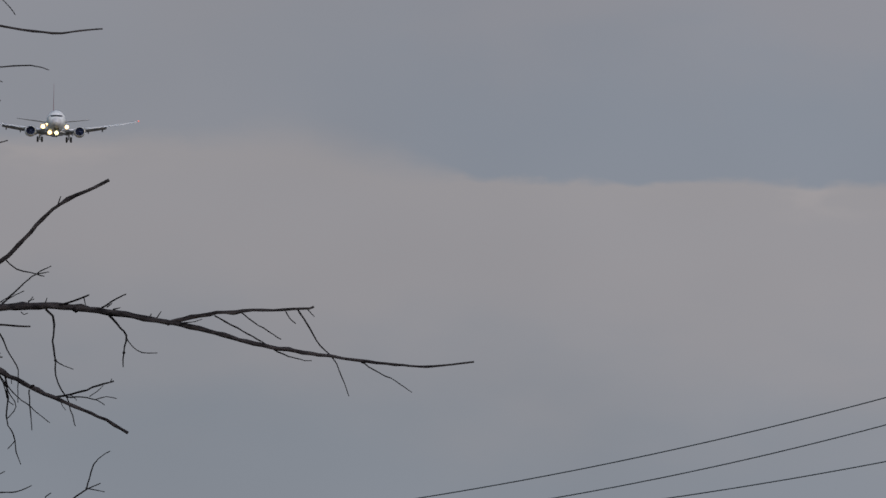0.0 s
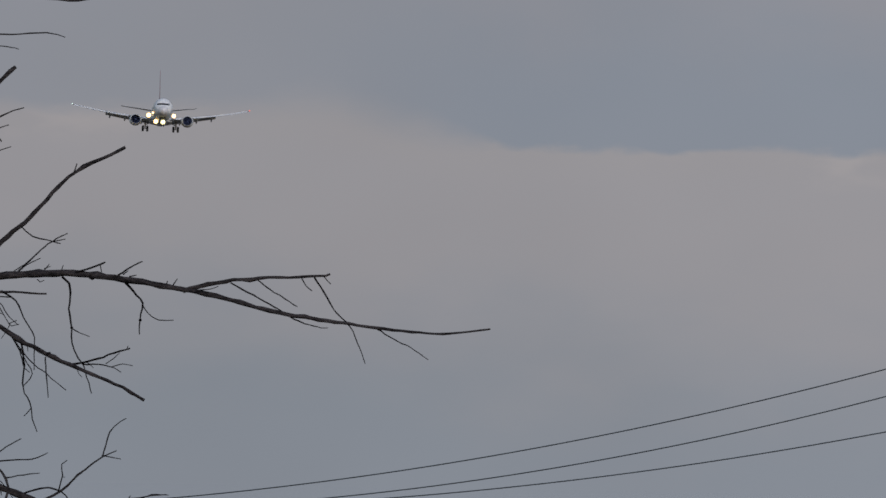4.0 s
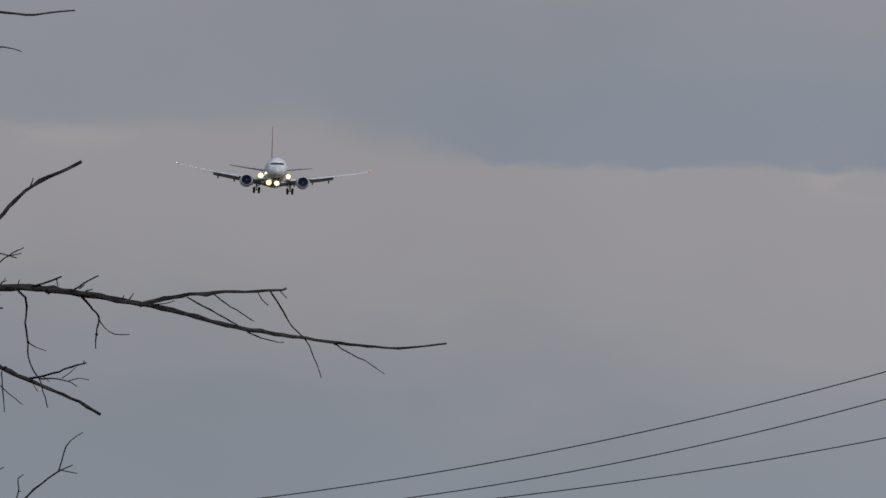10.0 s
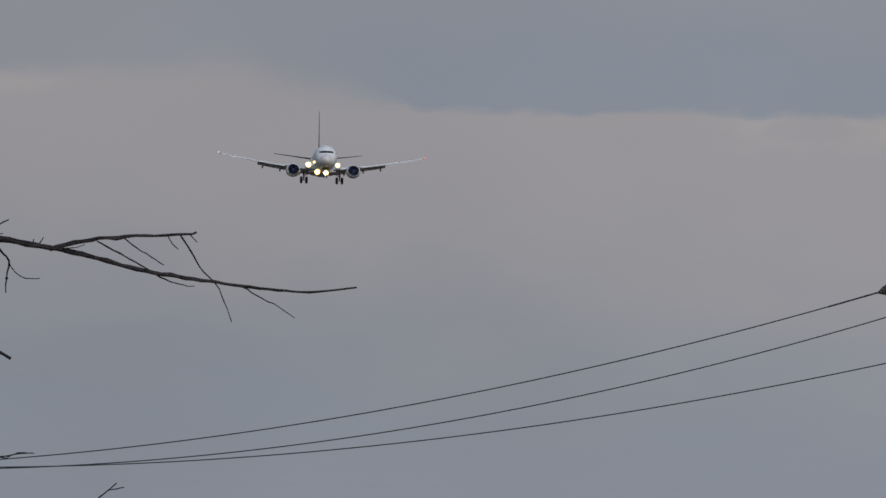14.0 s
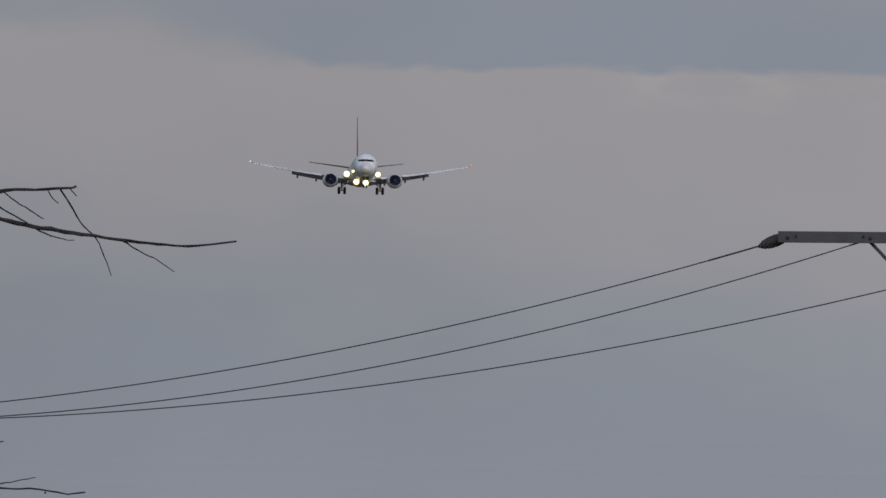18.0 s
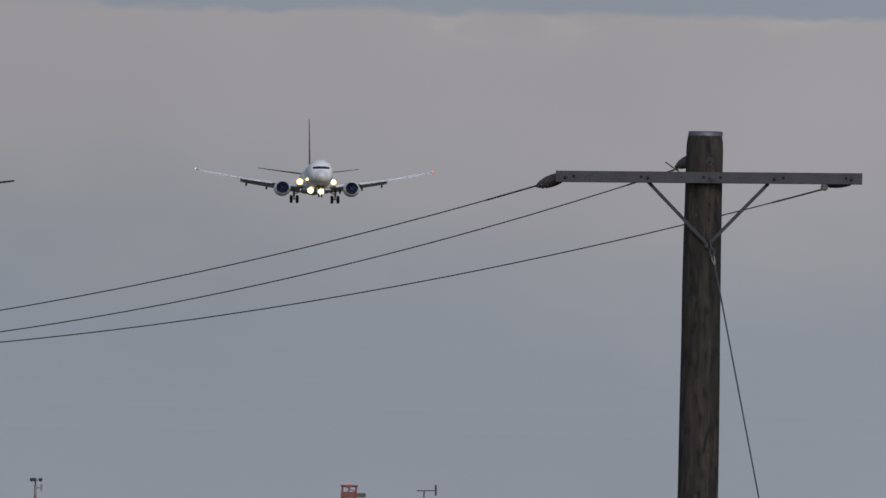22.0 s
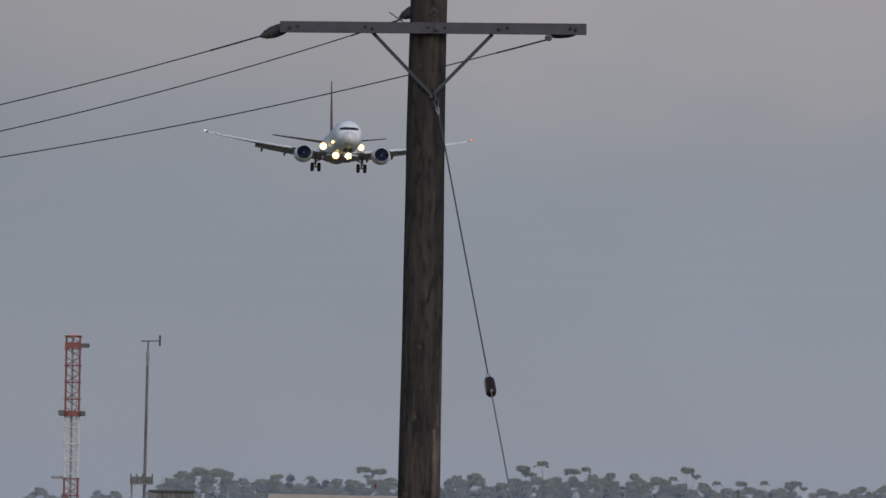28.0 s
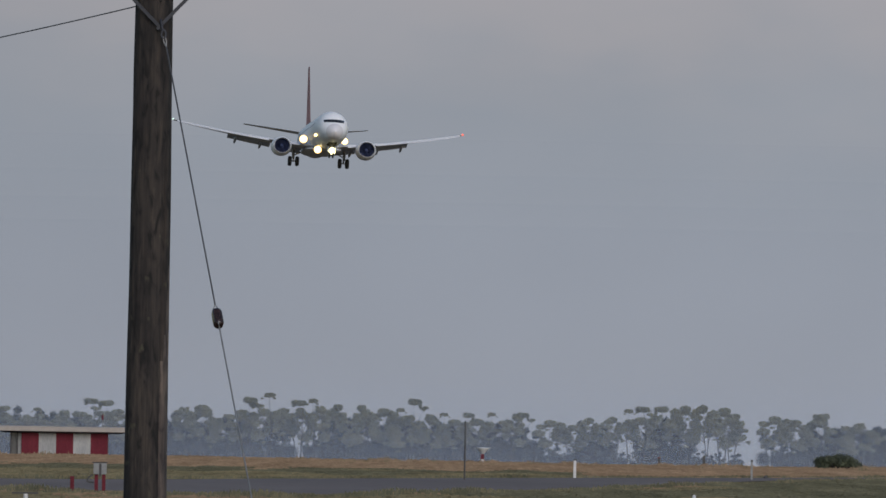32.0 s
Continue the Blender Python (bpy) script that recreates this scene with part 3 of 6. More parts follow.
grow("twig", [(-5.515, 4.106), (-5.473, 4.071), (-5.42, 4.057), (-5.366, 4.045)], 0.0032, 0.0019)
grow("twig", [(-5.525, 3.939), (-5.483, 3.976), (-5.44, 4.02), (-5.398, 4.053), (-5.341, 4.084)], 0.0039, 0.0019)
grow("twig", [(-5.394, 4.053), (-5.349, 4.062)], 0.0024, 0.0017)
grow("limb", [(-6.362, 4.036), (-5.918, 4.365), (-5.665, 4.584), (-5.623, 4.642), (-5.549, 4.714)], 0.0171, 0.0073)
grow("branch", [(-5.989, 4.771), (-5.776, 4.85), (-5.669, 4.839), (-5.54, 4.839), (-5.433, 4.845), (-5.362, 4.829)], 0.0064, 0.0019)
grow("twig", [(-5.669, 4.828), (-5.636, 4.797), (-5.582, 4.791), (-5.539, 4.781)], 0.0026, 0.0017)
grow("branch", [(-5.897, 4.383), (-5.77, 4.464), (-5.663, 4.505), (-5.61, 4.52), (-5.557, 4.547), (-5.514, 4.559)], 0.0064, 0.0021)
grow("twig", [(-5.663, 4.505), (-5.624, 4.467), (-5.598, 4.429)], 0.0036, 0.0021)
grow("twig", [(-5.624, 4.473), (-5.571, 4.493)], 0.0024, 0.0017)
grow("twig", [(-5.81, 4.324), (-5.661, 4.382), (-5.608, 4.394), (-5.561, 4.41)], 0.0030, 0.0017)
grow("branch", [(-5.932, 4.954), (-5.675, 5.005), (-5.547, 4.992), (-5.461, 4.979), (-5.353, 4.97), (-5.246, 4.978), (-5.161, 4.989)], 0.0086, 0.0030)
grow("twig", [(-5.635, 5.173), (-5.527, 5.079), (-5.494, 5.036)], 0.0026, 0.0017)
grow("limb", [(-6.362, 4.036), (-5.909, 3.872), (-5.65, 3.757), (-5.52, 3.68), (-5.412, 3.624), (-5.326, 3.587), (-5.239, 3.552), (-5.153, 3.517), (-5.088, 3.484), (-5.038, 3.455)], 0.0171, 0.0051)
grow("twig", [(-5.315, 3.587), (-5.251, 3.599), (-5.176, 3.624), (-5.095, 3.651)], 0.0047, 0.0030)
grow("twig", [(-5.272, 3.588), (-5.197, 3.587), (-5.158, 3.577), (-5.128, 3.56)], 0.0030, 0.0017)
grow("twig", [(-5.165, 3.579), (-5.122, 3.59), (-5.083, 3.585)], 0.0021, 0.0015)
grow("twig", [(-5.509, 3.665), (-5.497, 3.579), (-5.5, 3.494), (-5.473, 3.441), (-5.461, 3.376), (-5.443, 3.328)], 0.0045, 0.0017)
grow("twig", [(-5.515, 3.643), (-5.487, 3.59), (-5.464, 3.548), (-5.5, 3.5)], 0.0026, 0.0017)
grow("twig", [(-5.553, 3.696), (-5.476, 3.601), (-5.411, 3.549), (-5.335, 3.488)], 0.0032, 0.0017)
grow("twig", [(-5.416, 3.613), (-5.411, 3.538), (-5.403, 3.459)], 0.0030, 0.0017)
grow("twig", [(-5.468, 3.417), (-5.494, 3.387)], 0.0021, 0.0015)
grow("branch", [(-5.91, 3.894), (-5.652, 3.862), (-5.545, 3.857), (-5.416, 3.853)], 0.0075, 0.0034)
grow("twig", [(-5.716, 3.85), (-5.652, 3.843), (-5.549, 3.838)], 0.0030, 0.0021)
grow("twig", [(-5.588, 3.861), (-5.533, 3.825), (-5.5, 3.762), (-5.46, 3.687), (-5.459, 3.623), (-5.458, 3.563)], 0.0039, 0.0017)
grow("twig", [(-5.694, 3.812), (-5.608, 3.824), (-5.554, 3.761), (-5.521, 3.733)], 0.0028, 0.0017)
grow("limb", [(-6.348, 3.222), (-5.769, 3.178), (-5.639, 3.131), (-5.553, 3.107), (-5.488, 3.082), (-5.413, 3.045), (-5.25, 2.952), (-5.12, 2.847)], 0.0214, 0.0096)
grow("branch", [(-5.833, 3.188), (-5.64, 3.202), (-5.597, 3.192), (-5.558, 3.15), (-5.549, 3.107), (-5.563, 3.053)], 0.0073, 0.0039)
grow("twig", [(-5.51, 3.082), (-5.446, 3.109), (-5.393, 3.116), (-5.349, 3.104), (-5.306, 3.058)], 0.0047, 0.0026)
grow("branch", [(-5.456, 3.049), (-5.349, 3.106), (-5.286, 3.165), (-5.233, 3.209), (-5.191, 3.238)], 0.0056, 0.0032)
grow("twig", [(-5.191, 3.238), (-5.175, 3.306), (-5.15, 3.354), (-5.104, 3.385)], 0.0032, 0.0017)
grow("twig", [(-5.191, 3.238), (-5.138, 3.262)], 0.0026, 0.0017)
grow("twig", [(-5.195, 3.242), (-5.122, 3.23)], 0.0024, 0.0015)
grow("twig", [(-5.358, 3.102), (-5.344, 3.164), (-5.347, 3.207), (-5.326, 3.222)], 0.0030, 0.0019)
grow("twig", [(-5.63, 3.202), (-5.577, 3.257), (-5.524, 3.29), (-5.503, 3.301)], 0.0034, 0.0019)
grow("twig", [(-5.619, 3.209), (-5.534, 3.219), (-5.459, 3.224), (-5.401, 3.249)], 0.0034, 0.0019)
grow("twig", [(-5.554, 3.152), (-5.49, 3.164), (-5.43, 3.171)], 0.0028, 0.0017)
grow("twig", [(-5.662, 3.18), (-5.597, 3.153), (-5.574, 3.085)], 0.0034, 0.0021)
grow("branch", [(-5.312, 2.967), (-5.227, 3.0), (-5.195, 3.037), (-5.142, 3.066), (-5.089, 3.078), (-5.046, 3.083), (-5.003, 3.094), (-4.946, 3.098)], 0.0051, 0.0021)
grow("twig", [(-5.15, 2.931), (-5.108, 2.97)], 0.0030, 0.0017)
grow("branch", [(-4.795, 2.826), (-4.69, 2.933), (-4.658, 2.961), (-4.626, 2.989)], 0.0043, 0.0021)
grow("twig", [(-4.658, 2.961), (-4.598, 2.973)], 0.0024, 0.0017)
grow("twig", [(-5.095, 3.073), (-5.083, 3.093)], 0.0021, 0.0015)
grow("twig", [(-5.512, 3.95), (-5.472, 3.974), (-5.442, 3.988)], 0.0024, 0.0015)
grow("twig", [(-5.542, 3.937), (-5.521, 3.954), (-5.502, 3.963)], 0.0024, 0.0015)
grow("twig", [(-5.426, 3.949), (-5.403, 3.958)], 0.0019, 0.0013)
grow("twig", [(-5.649, 3.924), (-5.634, 3.935), (-5.623, 3.944)], 0.0034, 0.0017)
grow("twig", [(-5.453, 3.908), (-5.44, 3.898), (-5.426, 3.904)], 0.0019, 0.0015)
grow("twig", [(-5.126, 3.931), (-5.107, 3.946)], 0.0026, 0.0017)
grow("twig", [(-4.962, 3.895), (-4.956, 3.91)], 0.0026, 0.0015)
grow("twig", [(-5.63, 3.856), (-5.606, 3.818), (-5.584, 3.782), (-5.558, 3.737), (-5.549, 3.729), (-5.519, 3.736)], 0.0024, 0.0015)
grow("twig", [(-5.558, 3.737), (-5.528, 3.75)], 0.0019, 0.0013)
grow("twig", [(-5.553, 3.733), (-5.585, 3.681)], 0.0017, 0.0013)
grow("twig", [(-5.672, 3.784), (-5.608, 3.781), (-5.575, 3.769)], 0.0017, 0.0013)
grow("twig", [(-5.662, 3.795), (-5.617, 3.811)], 0.0017, 0.0013)
grow("twig", [(-5.544, 3.686), (-5.515, 3.635), (-5.495, 3.569), (-5.475, 3.554)], 0.0030, 0.0017)
grow("twig", [(-5.486, 3.661), (-5.483, 3.633)], 0.0019, 0.0013)
grow("twig", [(-5.262, 3.596), (-5.249, 3.588), (-5.233, 3.575)], 0.0019, 0.0013)
grow("twig", [(-5.186, 3.591), (-5.157, 3.611), (-5.134, 3.633)], 0.0017, 0.0013)
grow("twig", [(-5.108, 3.646), (-5.102, 3.661)], 0.0019, 0.0013)
grow("twig", [(-5.298, 3.574), (-5.287, 3.551), (-5.276, 3.538)], 0.0017, 0.0013)
grow("twig", [(-5.344, 3.158), (-5.333, 3.158)], 0.0017, 0.0013)
grow("twig", [(-5.666, 3.182), (-5.64, 3.174), (-5.597, 3.153), (-5.558, 3.118), (-5.527, 3.071)], 0.0017, 0.0013)
grow("twig", [(-5.623, 3.202), (-5.61, 3.153), (-5.594, 3.117), (-5.582, 3.059)], 0.0019, 0.0013)
grow("twig", [(-5.669, 3.101), (-5.638, 3.088), (-5.582, 3.059)], 0.0021, 0.0013)
grow("twig", [(-5.083, 3.081), (-5.049, 3.077), (-5.004, 3.097), (-4.938, 3.096)], 0.0021, 0.0013)
grow("branch", [(-5.165, 2.917), (-4.735, 2.813), (-4.606, 2.796), (-4.499, 2.794), (-4.424, 2.787), (-4.353, 2.777), (-4.284, 2.785)], 0.0064, 0.0026)
grow("twig", [(-4.756, 2.804), (-4.649, 2.802), (-4.606, 2.813), (-4.551, 2.821), (-4.521, 2.83), (-4.474, 2.837)], 0.0030, 0.0015)
grow("knot", [(-4.437, 2.784), (-4.436, 2.776)], 0.0047, 0.0034)
grow("knot", [(-5.32, 3.733), (-5.317, 3.72)], 0.0060, 0.0043)
grow("knot", [(-5.057, 3.767), (-5.059, 3.752)], 0.0062, 0.0047)
grow("knot", [(-5.254, 3.922), (-5.233, 3.921)], 0.0150, 0.0107)
grow("knot", [(-5.412, 3.628), (-5.395, 3.618)], 0.0107, 0.0073)


# ---- service pole, wires, stay ----
POLE_D = 195.0


def at_pole(u, v, dy=0.0):
    return place(u, v, POLE_D + dy)


pole_base = Vector((-522 * POLE_D / LONG, POLE_D, 0.0))


def build_pole():
    p = thing("service_pole", "weathered round timber service pole with steel crossarm", "utility pole", pole_base)
    o = pole_base
    # shaft, with slow waviness, a chamfered top and long drying checks
    bm = bmesh.new()
    top = EYE.z + POLE_D * 921 / LONG
    rings, n, sides = [], 90, 48
    checks = [(random.uniform(0, 2 * math.pi), random.uniform(0.0, 0.75), random.uniform(0.15, 0.5)) for _ in range(26)]
    for i in range(n + 1):
        f = i / n
        z = -0.2 + (top + 0.2) * f
        r = 0.187 + (0.151 - 0.187) * f
        if z > top - 0.09:
            r *= 1 - 0.11 * (z - top + 0.09) / 0.09
        cx = 0.004 + 0.018 * f + 0.002 * math.sin(z * 2.1)
        ring = []
        for k in range(sides):
            a = 2 * math.pi * k / sides
            rr = r * (1 + 0.012 * math.sin(3 * a + z) + 0.008 * noise.noise(Vector((math.cos(a) * 3, math.sin(a) * 3, z * 0.6))))
            rr += 0.003 * noise.noise(Vector((math.cos(a) * 16, math.sin(a) * 16, z * 1.1)))
            for ca, c0, cl in checks:
                if c0 < f < c0 + cl:
                    da = abs((a - ca - 0.15 * math.sin(f * 5) + math.pi) % (2 * math.pi) - math.pi)
                    if da < 0.07:
                        rr -= 0.006 * (1 - da / 0.07)
            # one long split down the lower shaft, beside the strip painted as a lit edge
            if k == 42 and f < 0.74:
                rr -= 0.028 * min(1.0, (0.74 - f) / 0.1)
            ring.append((cx + rr * math.cos(a), rr * math.sin(a), z))
        rings.append(ring)
    loft(bm, rings)
    shaft = part("shaft", bm, M_POLE, p, "cracked grey-brown timber", True)
    shaft.data.materials.append(M_LITRIM)
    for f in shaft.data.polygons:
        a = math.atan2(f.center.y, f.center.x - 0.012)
        # the strip, paler wood for a sunlit right edge, narrows to a point upwards
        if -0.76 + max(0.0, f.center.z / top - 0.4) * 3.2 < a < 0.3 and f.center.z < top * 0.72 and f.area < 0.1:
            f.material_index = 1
    cx, cz = at_pole(-516, 920).x - o.x, top
    cap = turned([(cz - 0.028, 0.138), (cz - 0.028, 0.1415), (cz + 0.006, 0.1415), (cz + 0.011, 0.134), (cz + 0.011, 0.02)], (cx, 0, 0), "z", 28)
    part("cap", cap, M_CAP, p, "pale grey sheet-metal cap", True)
    # crossarm: a steel channel in front of the shaft
    xa, xb = at_pole(-779, 0).x - o.x, at_pole(-237, 0).x - o.x
    zc = at_pole(0, 838.5).z
    tilt = math.atan2(4.5, 542)
    bm = bmesh.new()
    hh, y0, y1 = 0.0465, -0.235, -0.172
    section = [(y0 + 0.002, -hh), (y1, -hh), (y1, -hh + 0.007), (y0 + 0.006, -hh + 0.007), (y0 + 0.006, hh - 0.007), (y1, hh - 0.007), (y1, hh), (y0 + 0.002, hh), (y0, hh - 0.002), (y0, -hh + 0.002)]
    loft(bm, [[(x, q, z) for q, z in section] for x in (0, xb - xa)])
    bmesh.ops.recalc_face_normals(bm, faces=bm.faces[:])
    arm = new("crossarm", mesh_of(bm, M_STEEL, False))
    arm.parent = p
    arm.matrix_basis = Matrix.Translation((xa, 0, zc)) @ Matrix.Rotation(-tilt, 4, "Y")
    tagged(arm, "galvanised steel channel crossarm with bolt holes")
    length = xb - xa
    # each bolt hole is a flat dark disc, its inner shade as colour
    for f, r in ((0.058, 0.012), (0.278, 0.012), (0.482, 0.012), (0.538, 0.012), (0.742, 0.012), (0.947, 0.012), (0.41, 0.006), (0.6, 0.006)):
        h = turned([(y0 - 0.0035, r), (y0 - 0.0005, r)], (length * f, 0, 0.003 if r > 0.008 else 0.001), "y", 14)
        part("bolt_hole", h, M_HOLESHADE, arm)
    for f, r, m in ((0.032, 0.011, M_BOLT), (0.302, 0.011, M_BOLT), (0.51, 0.021, M_STEEL), (0.714, 0.011, M_BOLT), (0.965, 0.011, M_BOLT)):
        b = turned([(y0 - 0.001, r * 1.5), (y0 - 0.005, r * 1.5), (y0 - 0.006, r), (y0 - 0.02, r * 0.95), (y0 - 0.022, r * 0.5)], (length * f, 0, -0.006), "y", 6 if r < 0.02 else 16)
        part("bolt", b, m, arm)
    # two flat braces meeting on the shaft
    foot = at_pole(-508, 722) - o
    for u, tag in ((-613, 0), (-406, 1)):
        a = at_pole(u, 829) - o
        bm = bmesh.new()
        d = (foot - a)
        d.y = 0
        d.normalize()
        side = Vector((d.z, 0, -d.x)) * 0.0145
        ya, yb = -0.17, -0.185 - 0.008 * tag
        q = [Vector((a.x, ya, a.z)) - d * 0.02, Vector((foot.x, yb, foot.z)) + d * 0.03]
        rings = []
        for c in q:
            rings.append([c + side + Vector((0, -0.004, 0)), c + side + Vector((0, 0.004, 0)), c - side + Vector((0, 0.004, 0)), c - side + Vector((0, -0.004, 0))])
        loft(bm, rings)
        part("brace", bm, M_DARKSTEEL, p, "flat steel brace")
    # bolts, square washers and scars down the shaft
    for u, v, r in ((-507, 870, 0.014), (-507, 796, 0.006), (-506, 768, 0.006)):
        c = at_pole(u, v) - o
        bm = turned([(-0.15, r * 1.2), (-0.165, r * 1.2), (-0.167, r * 0.7), (-0.18, r * 0.65)], (c.x, 0, c.z), "y", 8)
        part("bolt", bm, M_BOLT, p)
    c = at_pole(-507, 870) - o
    bm = boxed(-0.03, 0.03, -0.162, -0.152, -0.03, 0.03, 0.004)
    bm.transform(Matrix.Translation((c.x, 0, c.z)) @ Matrix.Rotation(radians(38), 4, "Y"))
    part("washer", bm, M_DARKSTEEL, p, "worn square washer")
    # dead-end insulators, pulled along the line
    prof = [(0, 0.03), (0.008, 0.05), (0.035, 0.06), (0.08, 0.065), (0.13, 0.062), (0.165, 0.054), (0.176, 0.045), (0.184, 0.049), (0.2, 0.043), (0.21, 0.03), (0.216, 0.033), (0.23, 0.022), (0.25, 0.009)]
    for tip in (Vector((-3.786, 195, 5.811)), Vector((-2.645, 195.1, 5.99)), Vector((-1.418, 195, 5.843))):
        bm = turned(prof, (0, 0, 0), "y", 20)
        if tip.x < -3:
            root = Vector((tip.x + 0.215, 194.93, tip.z + 0.078))
        elif tip.x < -2:
            root = Vector((tip.x + 0.19, 195.0, tip.z + 0.085))
        else:
            root = Vector((tip.x + 0.22, 194.95, tip.z + 0.055))
        d = (tip - root)
        m = Matrix.Translation(root - o) @ d.to_track_quat("Y", "Z").to_matrix().to_4x4() @ Matrix.Diagonal((0.8, d.length / 0.25, 0.8, 1))
        bm.transform(m)
        if tip.x > -2:
            bm.transform(Matrix.Translation((root + tip) / 2 - o) @ Matrix.Diagonal((1, 0.62, 0.62, 1)) @ Matrix.Translation(o - (root + tip) / 2))
            clamp = turned([(-0.03, 0.008), (-0.022, 0.026), (0.012, 0.028), (0.03, 0.012)], tip - o + Vector((0.005, -0.03, 0)), "x", 12)
            part("clamp", clamp, M_WHITEPOST, p, "pale wire clamp", True)
        part("insulator", bm, M_CLAY, p, "grey-brown glazed strain insulator", True)
    # a loose tail of wire by the middle insulator
    a = at_pole(-562, 852, 0.2) - o
    bm = tube(bmesh.new(), spline([a, a + Vector((-0.05, 0, 0.03)), a + Vector((-0.085, 0, 0.055)), a + Vector((-0.115, 0, 0.075))], 0.01), 0.005, 6)
    part("wire_tail", bm, M_WIRE, p, "", True)
    # eye bolt of the stay
    e = at_pole(-506, 728) - o
    bm = tube(bmesh.new(), [(e.x, -0.17, e.z + 0.03), (e.x + 0.004, -0.215, e.z + 0.0), (e.x + 0.02, -0.22, e.z - 0.06)], 0.008, 8)
    ring = [(e.x + 0.026 + 0.018 * math.sin(a), -0.22, e.z - 0.09 - 0.034 * math.cos(a)) for a in (2 * math.pi * k / 18 for k in range(19))]
    tube(bm, ring, 0.0075, 8, False)
    part("eye_bolt", bm, M_STEEL, p, "galvanised eye bolt", True)
    return p


pole = build_pole()
way_x, way_y = -math.sin(0.384), math.cos(0.384)
SPAN = 57.0


def build_wires():
    for x, z, b, c in ((-3.786, 5.815, 0.0925, 0.00164), (-2.62, 5.977, 0.1079, 0.002), (-1.418, 5.83, 0.0871, 0.001511)):
        pts = []
        for i in range(101):
            s = SPAN * i / 100
            pts.append((x + s * way_x, 195 + s * way_y, z - b * s + c * s * s))
        w = tagged(part("overhead_wire", tube(bmesh.new(), pts, 0.0052, 8), M_WIRE, None, "", True),
                   "thin dark overhead wire sagging from the pole", "wire", "overhead wires")
        # a short preformed grip at the dead end
        part("grip", tube(bmesh.new(), [Vector(p) for p in pts[0:3]], 0.0075, 8), M_WIRE, w, "", True)
    copy_thing(pole, Matrix.Translation(pole_base + Vector((SPAN * way_x - 0.2, SPAN * way_y + 0.3, 0))))


build_wires()


def build_stay():
    a = at_pole(-496.5, 690, -0.22)
    end = place(-262, -440, 190.7)
    end.z = 0
    stay = thing("stay_wire", "galvanised stay wire with a brown porcelain insulator", "guy wire", end)
    f = (a.z - (EYE.z + 0.957)) / a.z
    mid = a.lerp(end, f)
    d = (end - a).normalized()
    ring = at_pole(-500, 703, -0.22)
    for s in (-1, 1):
        part("grip", tube(bmesh.new(), [ring - end + Vector((0.008 * s, 0, 0.01)), ring.lerp(a, 0.5) - end + Vector((0.011 * s, -0.004 * s, 0)), a - end + d * 0.02, a - end + d * 0.32], [0.005, 0.0055, 0.0055, 0.005], 6), M_GUY, stay, "twisted wire grip", True)
    part("upper_strand", tube(bmesh.new(), [a - end, mid - d * 0.138 - end], 0.0065, 8), M_STRAND, stay, "upper strand, coloured darker for its contrast with the sky", True)
    side = Vector((1, 0, 0))
    for s in (-1, 1):
        part("loop", tube(bmesh.new(), [mid - d * 0.14 - end, mid - d * 0.105 + side * 0.02 * s - end, mid - d * 0.06 + side * 0.036 * s - end], 0.0048, 6), M_GUY, stay, "", True)
    bm = bmesh.new()
    n = 24
    rings = []
    for s, r in ((-0.092, 0.026), (-0.088, 0.038), (-0.074, 0.048), (-0.05, 0.051), (0, 0.0515), (0.05, 0.051), (0.074, 0.048), (0.088, 0.038), (0.092, 0.026)):
        ring = []
        for k in range(n):
            an = 2 * math.pi * k / n
            rr = r * (1 - 0.2 * max(0, math.cos(an * 2)) ** 3)
            ring.append((rr * math.cos(an), rr * math.sin(an), s))
        rings.append(ring)
    loft(bm, rings)
    bm.transform(Matrix.Translation(mid - end) @ Matrix.Scale(0.92, 4) @ (-d).to_track_quat("Z", "Y").to_matrix().to_4x4())
    part("insulator", bm, M_BROWN, stay, "grooved brown porcelain insulator", True)
    q = Vector((0, -0.047, 0))
    part("loop", tube(bmesh.new(), [mid + d * 0.09 - end, mid + d * 0.06 + q - end, mid - d * 0.03 + q - end, mid - d * 0.05 + q * 0.8 - end], 0.006, 6), M_GUY, stay, "", True)
    part("lower_strand", tube(bmesh.new(), [mid + d * 0.08 - end, Vector((0, 0, 0)) + d * 0.2], 0.0065, 8), M_GUY, stay, "", True)


build_stay()


# ---- airliner ----
FUSELAGE = [(0.0, 0.04, -0.60, -0.68), (0.25, 0.42, -0.22, -1.05), (0.7, 0.76, 0.08, -1.33), (1.2, 1.03, 0.36, -1.5), (1.7, 1.25, 0.68, -1.62),
            (2.3, 1.46, 1.12, -1.74), (3.0, 1.63, 1.50, -1.84), (4.0, 1.78, 1.83, -1.93), (5.5, 1.87, 1.98, -1.99), (8.0, 1.88, 2.0, -2.0),
            (25.0, 1.88, 2.0, -2.0), (28.0, 1.82, 2.0, -1.6), (31.0, 1.5, 1.92, -0.85), (34.0, 1.02, 1.72, -0.1), (36.5, 0.5, 1.42, 0.52), (38.0, 0.16, 1.1, 0.85)]
MID = 1.77
NOSE_Y = -12.6


def hull(s, a, out=0.0):
    """A point of the fuselage, s metres behind the nose, a degrees from its crown."""
    for p, q in zip(FUSELAGE, FUSELAGE[1:]):
        if s <= q[0]:
            break
    f = (s - p[0]) / (q[0] - p[0])
    w, t, b = (p[i] + (q[i] - p[i]) * f for i in (1, 2, 3))
    c, h, r = (t + b) / 2, (t - b) / 2, radians(a)
    v = Vector((w * math.sin(r), 0, h * math.cos(r)))
    v *= 1 + out / max(v.length, 0.1)
    return Vector((v.x, NOSE_Y + s, MID + c + v.z))


